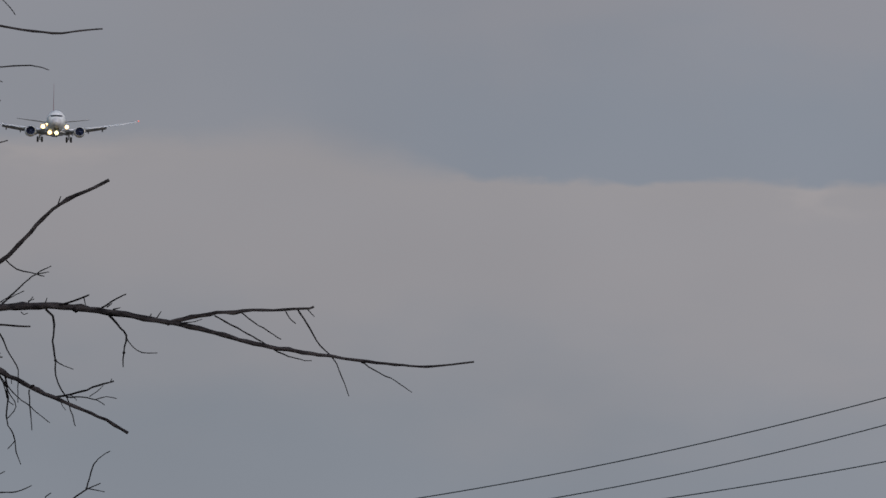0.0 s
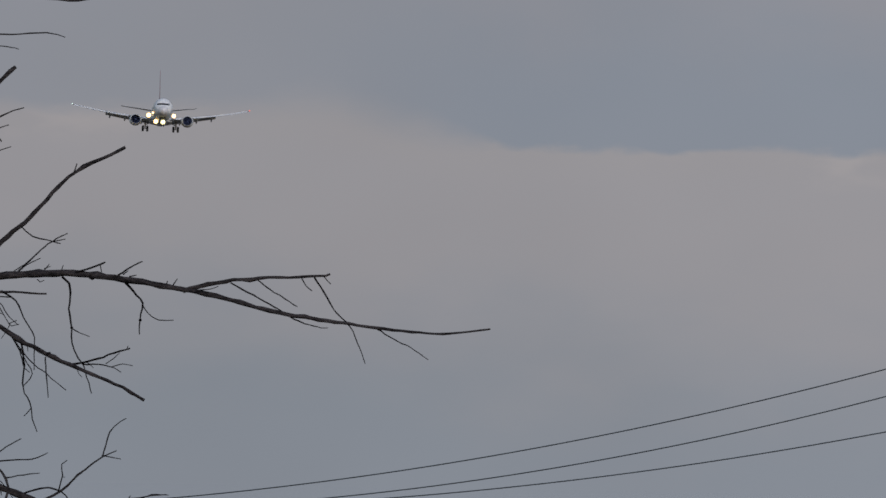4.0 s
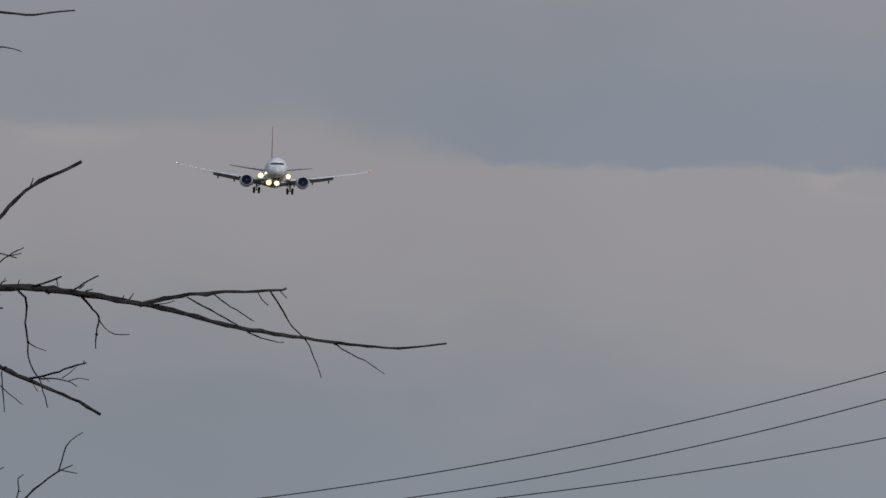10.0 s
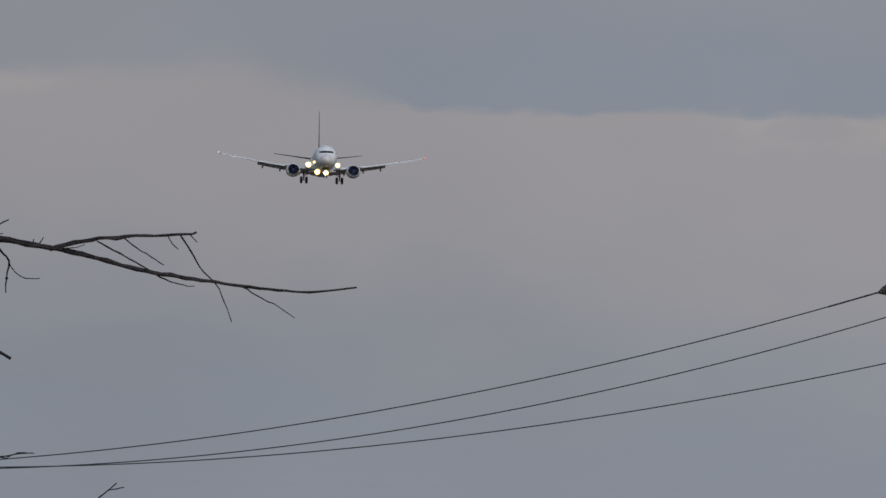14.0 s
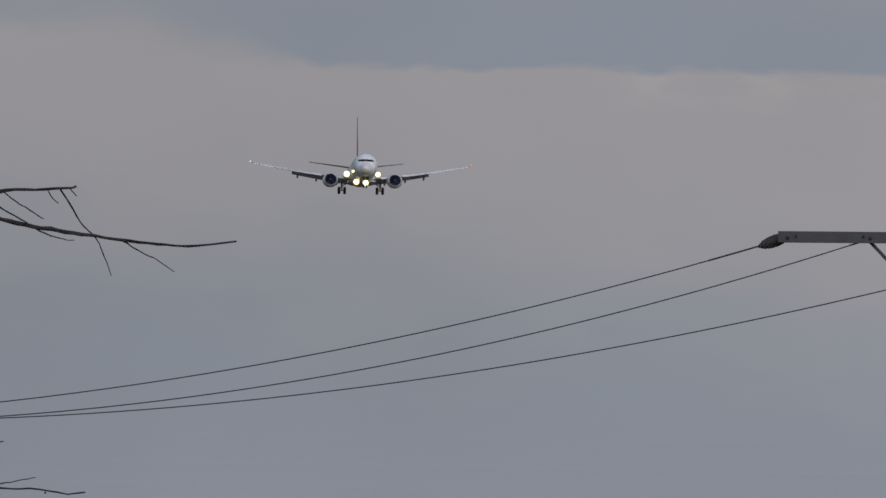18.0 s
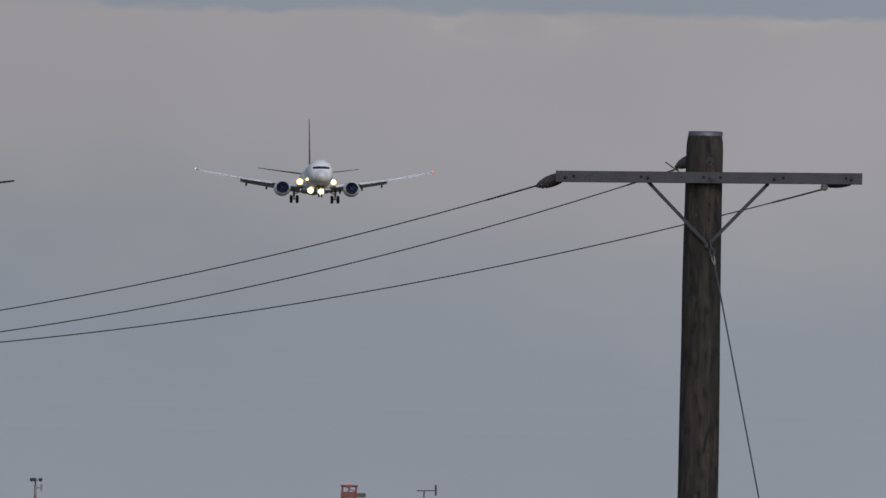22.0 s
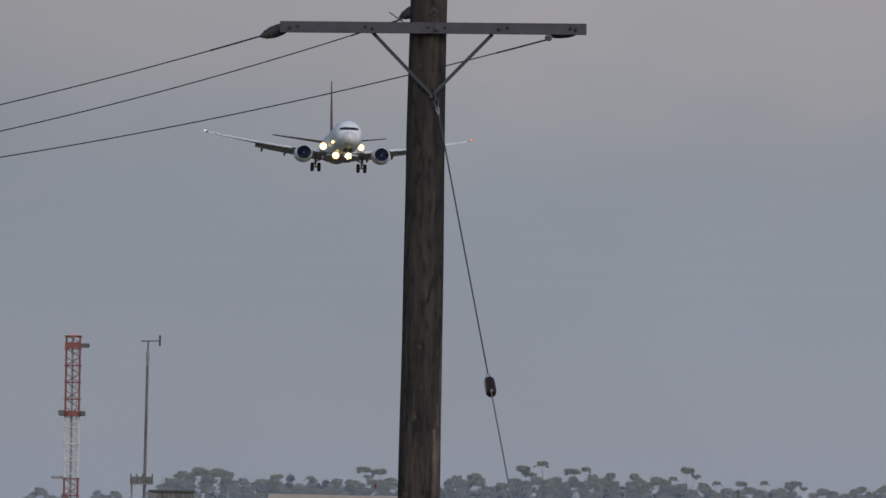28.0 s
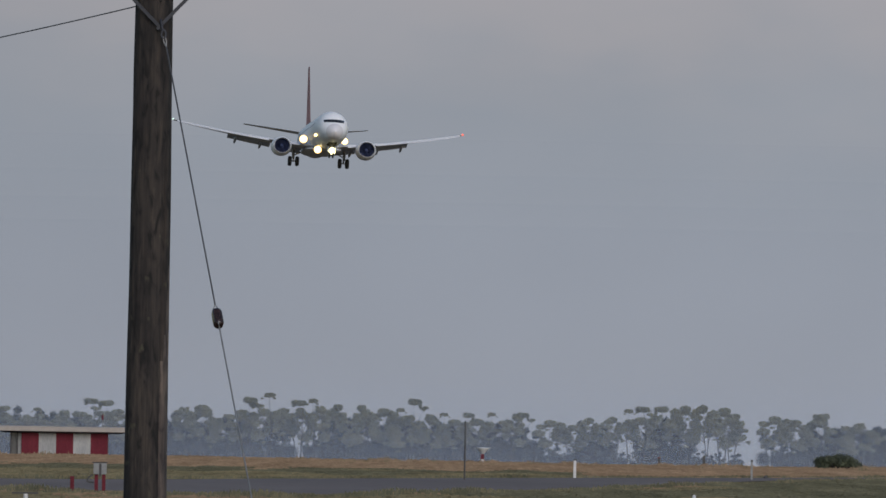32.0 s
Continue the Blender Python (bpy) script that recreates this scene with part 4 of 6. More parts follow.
def on_hull(x, z, out=0.0):
    """The nose's surface x metres beside and z metres above the fuselage's middle."""
    near, far = 0.2, 6.0
    for _ in range(30):
        s = (near + far) / 2
        for p, q in zip(FUSELAGE, FUSELAGE[1:]):
            if s <= q[0]:
                break
        f = (s - p[0]) / (q[0] - p[0])
        w, t, b = (p[i] + (q[i] - p[i]) * f for i in (1, 2, 3))
        if (x / w) ** 2 + ((z - (t + b) / 2) / ((t - b) / 2)) ** 2 < 1:
            far = s
        else:
            near = s
    return Vector((x, NOSE_Y + s - out, MID + z + out * 0.4))


def pane(x0, x1, z0, z1, sag, n=4):
    """A cockpit window that follows the nose, between two widths and two heights."""
    bm = bmesh.new()
    g = []
    for j in range(n + 1):
        row = []
        for i in range(n + 1):
            x = x0 + (x1 - x0) * i / n
            row.append(bm.verts.new(on_hull(x, z0 + (z1 - z0) * j / n - sag * x * x, 0.025)))
        g.append(row)
    for j in range(n):
        for i in range(n):
            bm.faces.new((g[j][i], g[j][i + 1], g[j + 1][i + 1], g[j + 1][i]))
    return bm


def patch(s0, s1, a0, a1, out, skew=0.0, n=4):
    bm = bmesh.new()
    g = [[bm.verts.new(hull(s0 + (s1 - s0) * j / n + skew * abs(a0 + (a1 - a0) * i / n) / 60, a0 + (a1 - a0) * i / n, out)) for i in range(n + 1)] for j in range(n + 1)]
    for j in range(n):
        for i in range(n):
            bm.faces.new((g[j][i], g[j][i + 1], g[j + 1][i + 1], g[j + 1][i]))
    return bm


def aerofoil(x, y, z, chord, thick, twist=0.0):
    """A ring of points of a wing section at x, with its leading edge at y, z."""
    up, low = [], []
    for i in range(9):
        f = (i / 8) ** 1.6
        t = thick * chord * 2.6 * (0.2969 * math.sqrt(f) - 0.126 * f - 0.3516 * f * f + 0.2843 * f ** 3 - 0.1036 * f ** 4) * 1.9
        up.append((f, t * 0.6 + 0.004))
        low.append((f, -t * 0.4 - 0.004))
    c, s = math.cos(twist), math.sin(twist)
    return [Vector((x, y + f * chord * c - t * s * 0, z + t - f * chord * s)) for f, t in up + low[::-1]]


def wing_at(x):
    """Leading edge y and z, chord and thickness ratio of the wing x metres out."""
    le = 0.9 + (x - 1.6) * 0.57
    chord = 7.4 + (4.9 - 7.4) * (x - 1.4) / 4.2 if x < 5.6 else 4.9 + (1.55 - 4.9) * (x - 5.6) / 11.5
    return le, 0.42 + 0.126 * (x - 1.6) + 0.0038 * (x - 1.6) ** 2, chord, 0.135 - 0.001 * x


def lamp(mother, name, at, r, label):
    """A lit lamp: its glowing lens, widened for glare, and an added glowing ring as its halo."""
    lens = part(name, turned([(0.0, r), (-0.05, r * 0.94), (-0.08, r * 0.6)], at, "y", 24), M_BEAM, mother, label, True)
    if mother.parent is None:
        part("halo_ring", turned([(0.01, r * 1.18), (0.04, r * 1.2), (0.3, r * 0.9)], at, "y", 24), M_HALO, lens, "glowing ring that imitates the lamp's warm halo", True)
        part("lamp_housing", turned([(0.06, r * 1.22), (0.5, r * 1.05)], at, "y", 24), M_BELLY, lens)


def build_airliner():
    p = thing("airliner", "white twin-engine airliner with a red fin, wheels down, lights on", "airplane")
    bm = bmesh.new()
    st = [0.0, 0.1, 0.25, 0.45, 0.7, 0.95, 1.2, 1.45, 1.7, 2.0, 2.3, 2.65, 3.0, 3.5, 4.0, 4.7, 5.5, 6.7, 8.0, 12, 16, 20, 25, 26.5, 28, 29.5, 31, 32.5, 34, 35.3, 36.5, 38.0]
    loft(bm, [[hull(s, 360 * k / 40) for k in range(40)] for s in st])
    bmesh.ops.recalc_face_normals(bm, faces=bm.faces[:])
    body = part("fuselage", bm, M_WHITE, p, "glossy white fuselage", True)
    for x0, x1, z0 in ((-0.4, -0.015, 0.47), (0.015, 0.4, 0.47), (-0.8, -0.415, 0.48), (0.415, 0.8, 0.48), (-1.15, -0.815, 0.53), (0.815, 1.15, 0.53)):
        part("windshield", pane(x0, x1, z0, 0.84, 0.05), M_GLASS, body, "dark cockpit window", True)
    rings = [[hull(q, 360 * k / 32, 0.008) for k in range(32)] for q in (0.0, 0.1, 0.25, 0.45, 0.7, 0.95, 1.1)]
    part("radome", loft(bmesh.new(), rings, True, False), M_RADOME, body, "grey nose cone, with the shading of the nose in its colour", True)
    for side in (-1, 1):
        for i in range(38):
            s = 6.2 + i * 0.55
            a = 73 * side
            part("cabin_window", patch(s, s + 0.2, a - 4 * side, a + 4 * side, 0.012, 0, 1), M_CABINPANE, body)
    # belly fairing
    bm = bmesh.new()
    rings = []
    for s, w, t, b in ((11.4, 0.5, -0.05, -0.15), (12.4, 1.5, 0.1, -0.26), (14, 2.05, 0.35, -0.32), (17, 2.15, 0.35, -0.32), (20.5, 2.0, 0.2, -0.3), (22.5, 1.4, 0, -0.22), (24, 0.5, 0.0, -0.1)):
        rings.append([(w * math.sin(2 * math.pi * k / 24), NOSE_Y + s, (t + b) / 2 + (t - b) / 2 * math.cos(2 * math.pi * k / 24)) for k in range(24)])
    loft(bm, rings)
    part("belly_fairing", bm, M_BELLY, p, "grey belly fairing", True)
    # tailplane and fin
    for name, mat, lab, prof in (("fin_root", M_WHITE, "white dorsal fillet", [(1.6, 29.6, 8.0), (2.15, 31.0, 6.6), (2.62, 31.8, 5.7)]),
                                 ("fin", M_RED, "deep red tail fin", [(2.625, 31.8, 5.7), (3.2, 32.5, 5.0), (4.4, 33.3, 4.3), (9.35, 36.5, 1.9)])):
        rings = []
        for z, s, ch in prof:
            ring = aerofoil(0, 0, 0, ch, 0.024)
            rings.append([Vector((q.z, NOSE_Y + s + q.y, MID + z)) for q in ring])
        bm = loft(bmesh.new(), rings)
        bmesh.ops.recalc_face_normals(bm, faces=bm.faces[:])
        part(name, bm, mat, p, lab, True)
    for side in (-1, 1):
        bm = bmesh.new()
        rings = [aerofoil(0.5 * side, NOSE_Y + 33.4, MID + 1.5, 4.2, 0.075), aerofoil(7.15 * side, NOSE_Y + 37.2, MID + 2.45, 1.5, 0.07)]
        loft(bm, rings)
        bmesh.ops.recalc_face_normals(bm, faces=bm.faces[:])
        part("tailplane", bm, M_SLAT, p, "grey tailplane", True)
        # wing
        bm = bmesh.new()
        rings = []
        for x in (0.8, 1.6, 2.6, 3.8, 4.8, 5.6, 7, 9, 11, 13, 15, 16.1, 16.45, 16.6):
            le, z, ch, th = wing_at(x)
            k = 1 if x < 16.5 else 0.55
            rings.append(aerofoil(x * side, le + (1 - k) * ch * 0.4, z, ch * k, th * k))
        loft(bm, rings)
        bmesh.ops.recalc_face_normals(bm, faces=bm.faces[:])
        wing = part("wing", bm, M_WING, p, "pale grey swept wing", True)
        # slats drooped ahead of the leading edge
        for x0, x1 in ((2.75, 3.75), (6.1, 9.46), (9.48, 12.88), (12.9, 16.2)):
            rings = []
            for x in (x0, (x0 + x1) / 2, x1):
                le, z, ch, th = wing_at(x)
                ring = aerofoil(x * side, le - 0.42, z - 0.19, 0.98 - 0.022 * x, 0.15, -0.3)
                rings.append(ring)
            bm = loft(bmesh.new(), rings)
            bmesh.ops.recalc_face_normals(bm, faces=bm.faces[:])
            part("slat", bm, M_SLAT, wing, "", True)
        # flaps lowered behind the trailing edge
        for x0, x1 in ((2.0, 4.3), (5.5, 10.3)):
            for lag, drop, ch2, tw in ((-0.6, -0.07, 1.2, 0.23), (0.5, 0.22, 0.55, 0.45)):
                rings = []
                for x in (x0, (x0 + x1) / 2, x1):
                    le, z, ch, th = wing_at(x)
                    sc = 1.1 if x < 5 else 1.0 - 0.03 * (x - 5)
                    rings.append(aerofoil(x * side, le + ch + lag * sc, z - drop * sc, ch2 * sc, 0.12, tw))
                bm = loft(bmesh.new(), rings)
                bmesh.ops.recalc_face_normals(bm, faces=bm.faces[:])
                part("flap", bm, M_FLAP, wing, "lowered grey flap", True)
        for x in (3.6, 6.7, 9.5):
            le, z, ch, th = wing_at(x)
            bm = bmesh.new()
            tube(bm, [(x * side, le + ch * 0.5, z - 0.28), (x * side, le + ch * 0.75, z - 0.42), (x * side, le + ch + 0.1, z - 0.7), (x * side, le + ch + 0.6, z - 0.85)], [0.03, 0.15, 0.15, 0.05], 10)
            part("flap_fairing", bm, M_FLAP, wing, "", True)
        le, z, ch, th = wing_at(16.55)
        part("tip_light", turned([(-0.16, 0.02), (-0.08, 0.13), (0.1, 0.13), (0.2, 0.03)], (16.58 * side, le + 0.35, z + 0.03), "y", 12), M_PORT if side > 0 else M_STAR, wing, "red tip light" if side > 0 else "pale tip light", True)
        # engine
        x, ez = 4.83 * side, 0.13
        def nacelle(profile):
            """Rings round the engine's axis, flat below and sagging a little behind the intake."""
            return [[(x + r * math.cos(a) * 1.03, q, ez + 0.03 - 0.07 * min(1.0, max(0.0, q)) + r * math.sin(a) * (0.92 if math.sin(a) < 0 else 0.97))
                     for a in (2 * math.pi * k / 40 for k in range(40))] for q, r in profile]
        bm = loft(bmesh.new(), nacelle([(0.14, 0.975), (0.3, 1.02), (0.6, 1.085), (1.0, 1.13), (1.8, 1.13), (2.7, 1.0), (3.4, 0.82), (3.4, 0.72), (2.6, 0.7)]), True, False)
        bmesh.ops.recalc_face_normals(bm, faces=bm.faces[:])
        eng = part("engine", bm, M_WHITE, p, "white engine nacelle", True)
        bm = loft(bmesh.new(), nacelle([(0.3, 0.845), (0.1, 0.855), (0.0, 0.868), (-0.05, 0.89), (-0.05, 0.91), (0.0, 0.935), (0.08, 0.96), (0.145, 0.98)]), True, False)
        part("intake_lip", bm, M_LIP, eng, "bare metal intake lip", True)
        part("duct", loft(bmesh.new(), nacelle([(0.28, 0.842), (0.98, 0.8)]), True, False), M_DUCT, eng, "", True)
        part("fan_back", turned([(0.62, 0.8), (0.72, 0.8)], (x, 0, ez), "y", 32), M_FAN, eng)
        bm = bmesh.new()
        for k in range(24):
            a = 2 * math.pi * k / 24
            r0, r1 = 0.24, 0.775
            d, e = Vector((math.cos(a), 0, math.sin(a))), Vector((-math.sin(a), 0, math.cos(a)))
            v = [bm.verts.new(Vector((x, 0.46, ez)) + q) for q in (d * r0 - e * 0.03, d * r1 - e * 0.085, d * r1 + e * 0.085 + Vector((0, 0.16, 0)), d * r0 + e * 0.03 + Vector((0, 0.12, 0)))]
            bm.faces.new(v)
        bmesh.ops.solidify(bm, geom=bm.faces[:], thickness=0.012)
        part("fan", bm, M_FAN, eng, "dark fan blades")
        part("spinner", turned([(0.3, 0.01), (0.34, 0.06), (0.4, 0.14), (0.5, 0.2), (0.6, 0.21)], (x, 0, ez), "y", 20), M_FAN, eng, "", True)
        part("exhaust", turned([(2.9, 0.6), (3.6, 0.55), (4.4, 0.38), (4.5, 0.3)], (x, 0, ez), "y", 24), M_STRUT, eng, "", True)
        part("pylon", loft(bmesh.new(), [[(x - 0.16, 0.9, 0.95), (x + 0.16, 0.9, 0.95), (x + 0.2, 4.6, 0.2), (x - 0.2, 4.6, 0.2)], [(x - 0.12, 1.4, 1.15), (x + 0.12, 1.4, 1.15), (x + 0.16, 5.2, 0.75), (x - 0.16, 5.2, 0.75)]]), M_WHITE, eng)
        # main gear
        gx, gy = 2.86 * side, 7.0
        gear = part("main_gear", bar((gx, gy, 0.3), (gx, gy, -1.09), 0.13, 0.1, 12), M_STRUT, p, "extended main landing gear", True)
        part("drag_strut", bar((gx, gy, -0.4), (gx - 1.15 * side, gy + 0.1, 0.15), 0.07), M_STRUT, gear, "", True)
        part("axle", bar((gx - 0.5, gy, -1.07), (gx + 0.5, gy, -1.07), 0.07), M_STRUT, gear, "", True)
        part("gear_door", boxed(gx + 0.16 * side - 0.025, gx + 0.16 * side + 0.025, gy - 0.35, gy + 0.35, -0.75, 0.25, 0.02), M_BELLY, gear)
        for w in (-0.42, 0.42):
            part("wheel", turned([(-0.2, 0.3), (-0.2, 0.46), (-0.14, 0.54), (0, 0.565), (0.14, 0.54), (0.2, 0.46), (0.2, 0.3)], (gx + w, gy, -1.07), "x", 28), M_TYRE, gear, "black tyre", True)
        # landing lights in the wing roots
        lamp(p, "landing_light", (2.28, 0.35, 1.02) if side > 0 else (-2.42, 0.35, 1.02), 0.33 if side > 0 else 0.39, "bright warm landing light")
    lamp(p, "runway_light", (-1.83, -8.2, 0.92), 0.16, "small warm lamp")
    # nose gear with its lamp
    ny = NOSE_Y + 4.0
    gear = part("nose_gear", bar((0, ny, 0.1), (0, ny, -1.3), 0.085, 0.07, 12), M_STRUT, p, "extended nose gear", True)
    for w in (-0.2, 0.2):
        part("wheel", turned([(-0.1, 0.18), (-0.1, 0.28), (-0.05, 0.335), (0.05, 0.335), (0.1, 0.28), (0.1, 0.18)], (w, ny, -1.3), "x", 24), M_TYRE, gear, "black tyre", True)
    # the bay's shade is a dark patch laid on the closed hull
    part("wheel_bay", patch(2.3, 4.9, 162, 198, 0.012), M_HOLESHADE, gear, "flat dark patch for the shade in the open wheel bay", True)
    for w in (-0.42, 0.42):
        part("gear_door", boxed(w - 0.02, w + 0.02, ny - 0.9, ny + 0.5, -0.95, -0.38, 0.01), M_WHITE, gear)
    lamp(gear, "taxi_light", (0.1, ny - 0.12, -0.82), 0.41, "bright taxi light")
    # fixed belly lamp beside the nose gear
    lamp(p, "belly_light", (-1.13, -4.0, -0.4), 0.38, "bright warm belly lamp")
    return p


airliner = build_airliner()


# ---- airfield gear ----
def build_lattice_mast():
    base = place(-1136, 0, 1500)
    base.z = 0
    m = thing("lattice_mast", "red and white lattice aerial mast with a red lamp on top", "mast", base)
    w = 0.43

    def bay(z0, z1, mat, name):
        sec = part(name, bmesh_legs(w, z0, z1), mat, m, "", False)
        z, step = z0, 1.06
        while z < z1 - 0.1:
            zz = min(z + step, z1)
            zm = (z + zz) / 2
            for sx, sy, ex, ey in ((-w, -w, w, -w), (-w, w, w, w), (-w, -w, -w, w), (w, -w, w, w)):
                part("lattice_bar", bar((sx, sy, z), (ex, ey, zm), 0.025, None, 5), mat, sec)
                part("lattice_bar", bar((ex, ey, zm), (sx, sy, zz), 0.025, None, 5), mat, sec)
                if sy == ey:
                    part("lattice_bar", bar((ex, ey, z), (sx, sy, zm), 0.021, None, 5), mat, sec)
            bm = bmesh.new()
            g = w + 0.12
            for sx, sy, ex, ey in ((-g, -w, g, -w), (-g, w, g, w), (-w, -g, -w, g), (w, -g, w, g)):
                tube(bm, [(sx, sy, zz), (ex, ey, zz)], 0.04, 5)
            part("ring_bar", bm, mat, sec)
            z = zz

    def bmesh_legs(w, z0, z1):
        bm = bmesh.new()
        for sx in (-1, 1):
            for sy in (-1, 1):
                tube(bm, [(sx * w, sy * w, z0), (sx * w, sy * w, z1)], 0.055, 6)
        return bm
    bay(0, 3.25, M_MASTRED, "lower_section")
    bay(3.25, 7.15, M_MASTWHITE, "middle_section")
    bay(7.15, 12.2, M_MASTRED, "upper_section")
    part("platform", turned([(7.14, 0.5), (7.14, 0.8), (7.46, 0.8), (7.46, 0.5)], (0, 0, 0), "z", 20), M_MASTRED, m, "red service platform")
    part("platform_box", boxed(-0.86, -0.5, -0.86, -0.5, 7.17, 7.5, 0.02), M_CABIN, m)
    part("platform_box", boxed(0.55, 0.86, -0.86, -0.5, 7.14, 7.44, 0.02), M_CABIN, m)
    part("top_panel", boxed(-0.52, 0.52, -0.52, -0.44, 11.45, 11.8, 0.02), M_MASTRED, m, "red panel")
    part("aerial_arm", bar((0.4, -0.3, 11.6), (1.05, -0.3, 11.6), 0.06), M_GREYBOX, m)
    part("aerial", boxed(0.5, 1.05, -0.45, -0.15, 11.46, 11.74, 0.04), M_CABIN, m, "grey box aerial")
    part("side_arm", boxed(-1.25, -0.4, -0.14, 0.14, 3.16, 3.32, 0.02), M_GREYBOX, m, "pale boom")
    part("top_ring", turned([(12.1, 0.4), (12.1, 0.52), (12.22, 0.52), (12.22, 0.4)], (0, 0, 0), "z", 20), M_MASTRED, m)
    part("warning_lamp", turned([(12.2, 0.06), (12.32, 0.065), (12.36, 0.03)], (0.06, 0, 0), "z", 12), M_WARN, m, "lit red lamp", True)
    part("conduit", bar((0.0, -0.3, 0), (0.0, -0.3, 12.1), 0.05), M_GREYBOX, m)
    for x in (-0.1, 0.28):
        part("ladder_rail", bar((x, 0.25, 0.1), (x, 0.25, 11.9), 0.03, None, 6), M_MASTWHITE, m, "pale ladder rail")
    for i in range(33):
        part("ladder_rung", bar((-0.1, 0.25, 0.3 + 0.35 * i), (0.28, 0.25, 0.3 + 0.35 * i), 0.022, None, 5), M_MASTWHITE, m)


def build_vane_mast():
    base = place(-1006, 0, 1250)
    base.z = 0
    m = thing("wind_vane_mast", "tall slim rust-streaked mast carrying a wind vane", "mast", base)
    part("shaft", tube(bmesh.new(), [(0, 0, 0), (0.02, 0, 4), (0.06, 0, 9.0)], [0.092, 0.083, 0.07], 12), M_RUSTMAST, m, "", True)
    part("collar", turned([(9.0, 0.07), (9.3, 0.075), (9.35, 0.095), (9.75, 0.085), (9.8, 0.05)], (0.065, 0, 0), "z", 14), M_GREYBOX, m, "pale grey collar", True)
    part("spindle", bar((0.07, 0, 9.75), (0.08, 0, 10.33), 0.035), M_DARK, m)
    vane = part("vane_arm", bar((-0.22, 0, 10.29), (0.7, 0, 10.32), 0.03), M_CABIN, m)
    part("vane_fin", boxed(0.64, 0.745, -0.05, 0.05, 10.04, 10.62, 0.02), M_DARK, vane, "dark vane fin")
    part("vane_nose", turned([(-0.05, 0.02), (0.06, 0.045), (0.14, 0.02)], (-0.26, 0, 10.29), "x", 10), M_CABIN, vane)
    part("box_shelf", boxed(-0.78, 0.48, -0.3, 0.3, 2.72, 2.78), M_GREYBOX, m)
    part("instrument_box", boxed(-0.75, 0.45, -0.25, 0.25, 2.78, 3.15, 0.03), M_CLADDING, m, "weathered grey instrument box")
    for x in (-0.72, -0.4, -0.1, 0.42):
        part("stub", bar((x, 0, 3.15), (x, 0, 3.3), 0.03), M_DARK, m)
    part("box_leg", bar((-0.66, 0, 0), (-0.66, 0, 2.75), 0.05), M_GREYBOX, m)


def build_cup_mast():
    base = place(-1692, 0, 1250)
    base.z = 0
    m = thing("anemometer_mast", "thin dark red mast with a cup anemometer", "mast", base)
    part("shaft", bar((0, 0, 0), (0, 0, 9.7), 0.09, 0.07, 10), M_MASTRED, m, "dark red shaft", True)
    part("collar", bar((0, 0, 9.7), (0, 0, 10.25), 0.07), M_GREYBOX, m)
    part("hub", bar((0, 0, 10.2), (0, 0, 10.55), 0.04), M_DARK, m)
    for a in (20, 140, 260):
        r = radians(a)
        arm = part("cup_arm", bar((0, 0, 10.5), (0.24 * math.cos(r), 0.24 * math.sin(r), 10.52), 0.02), M_DARK, m)
        part("cup", turned([(10.42, 0.02), (10.46, 0.08), (10.56, 0.1), (10.62, 0.09)], (0.28 * math.cos(r), 0.28 * math.sin(r), 0), "z", 10), M_DARK, arm, "", True)
    part("side_arm", bar((0, 0, 10.1), (0.3, 0, 10.1), 0.02), M_DARK, m)
    part("sensor", boxed(0.27, 0.38, -0.06, 0.06, 9.95, 10.3, 0.02), M_GREYBOX, m)


def build_cabin():
    base = place(-957, 0, 1260)
    base.z = 0
    c = thing("equipment_cabin", "small weathered grey equipment cabin with a flat roof", "cabin", base)
    part("wall", boxed(-1.1, 1.15, -1, 1, 0, 2.36), M_GREYBOX, c)
    for i in range(9):
        x = -1.1 + i * 0.25
        part("panel", boxed(x + 0.008, x + 0.242, -1.03, -1.002, 0.05, 2.34, 0.006), M_CLADDING, c)
    part("roof", boxed(-1.24, 1.28, -1.15, 1.15, 2.36, 2.47, 0.02), M_DARK, c, "flat dark roof")


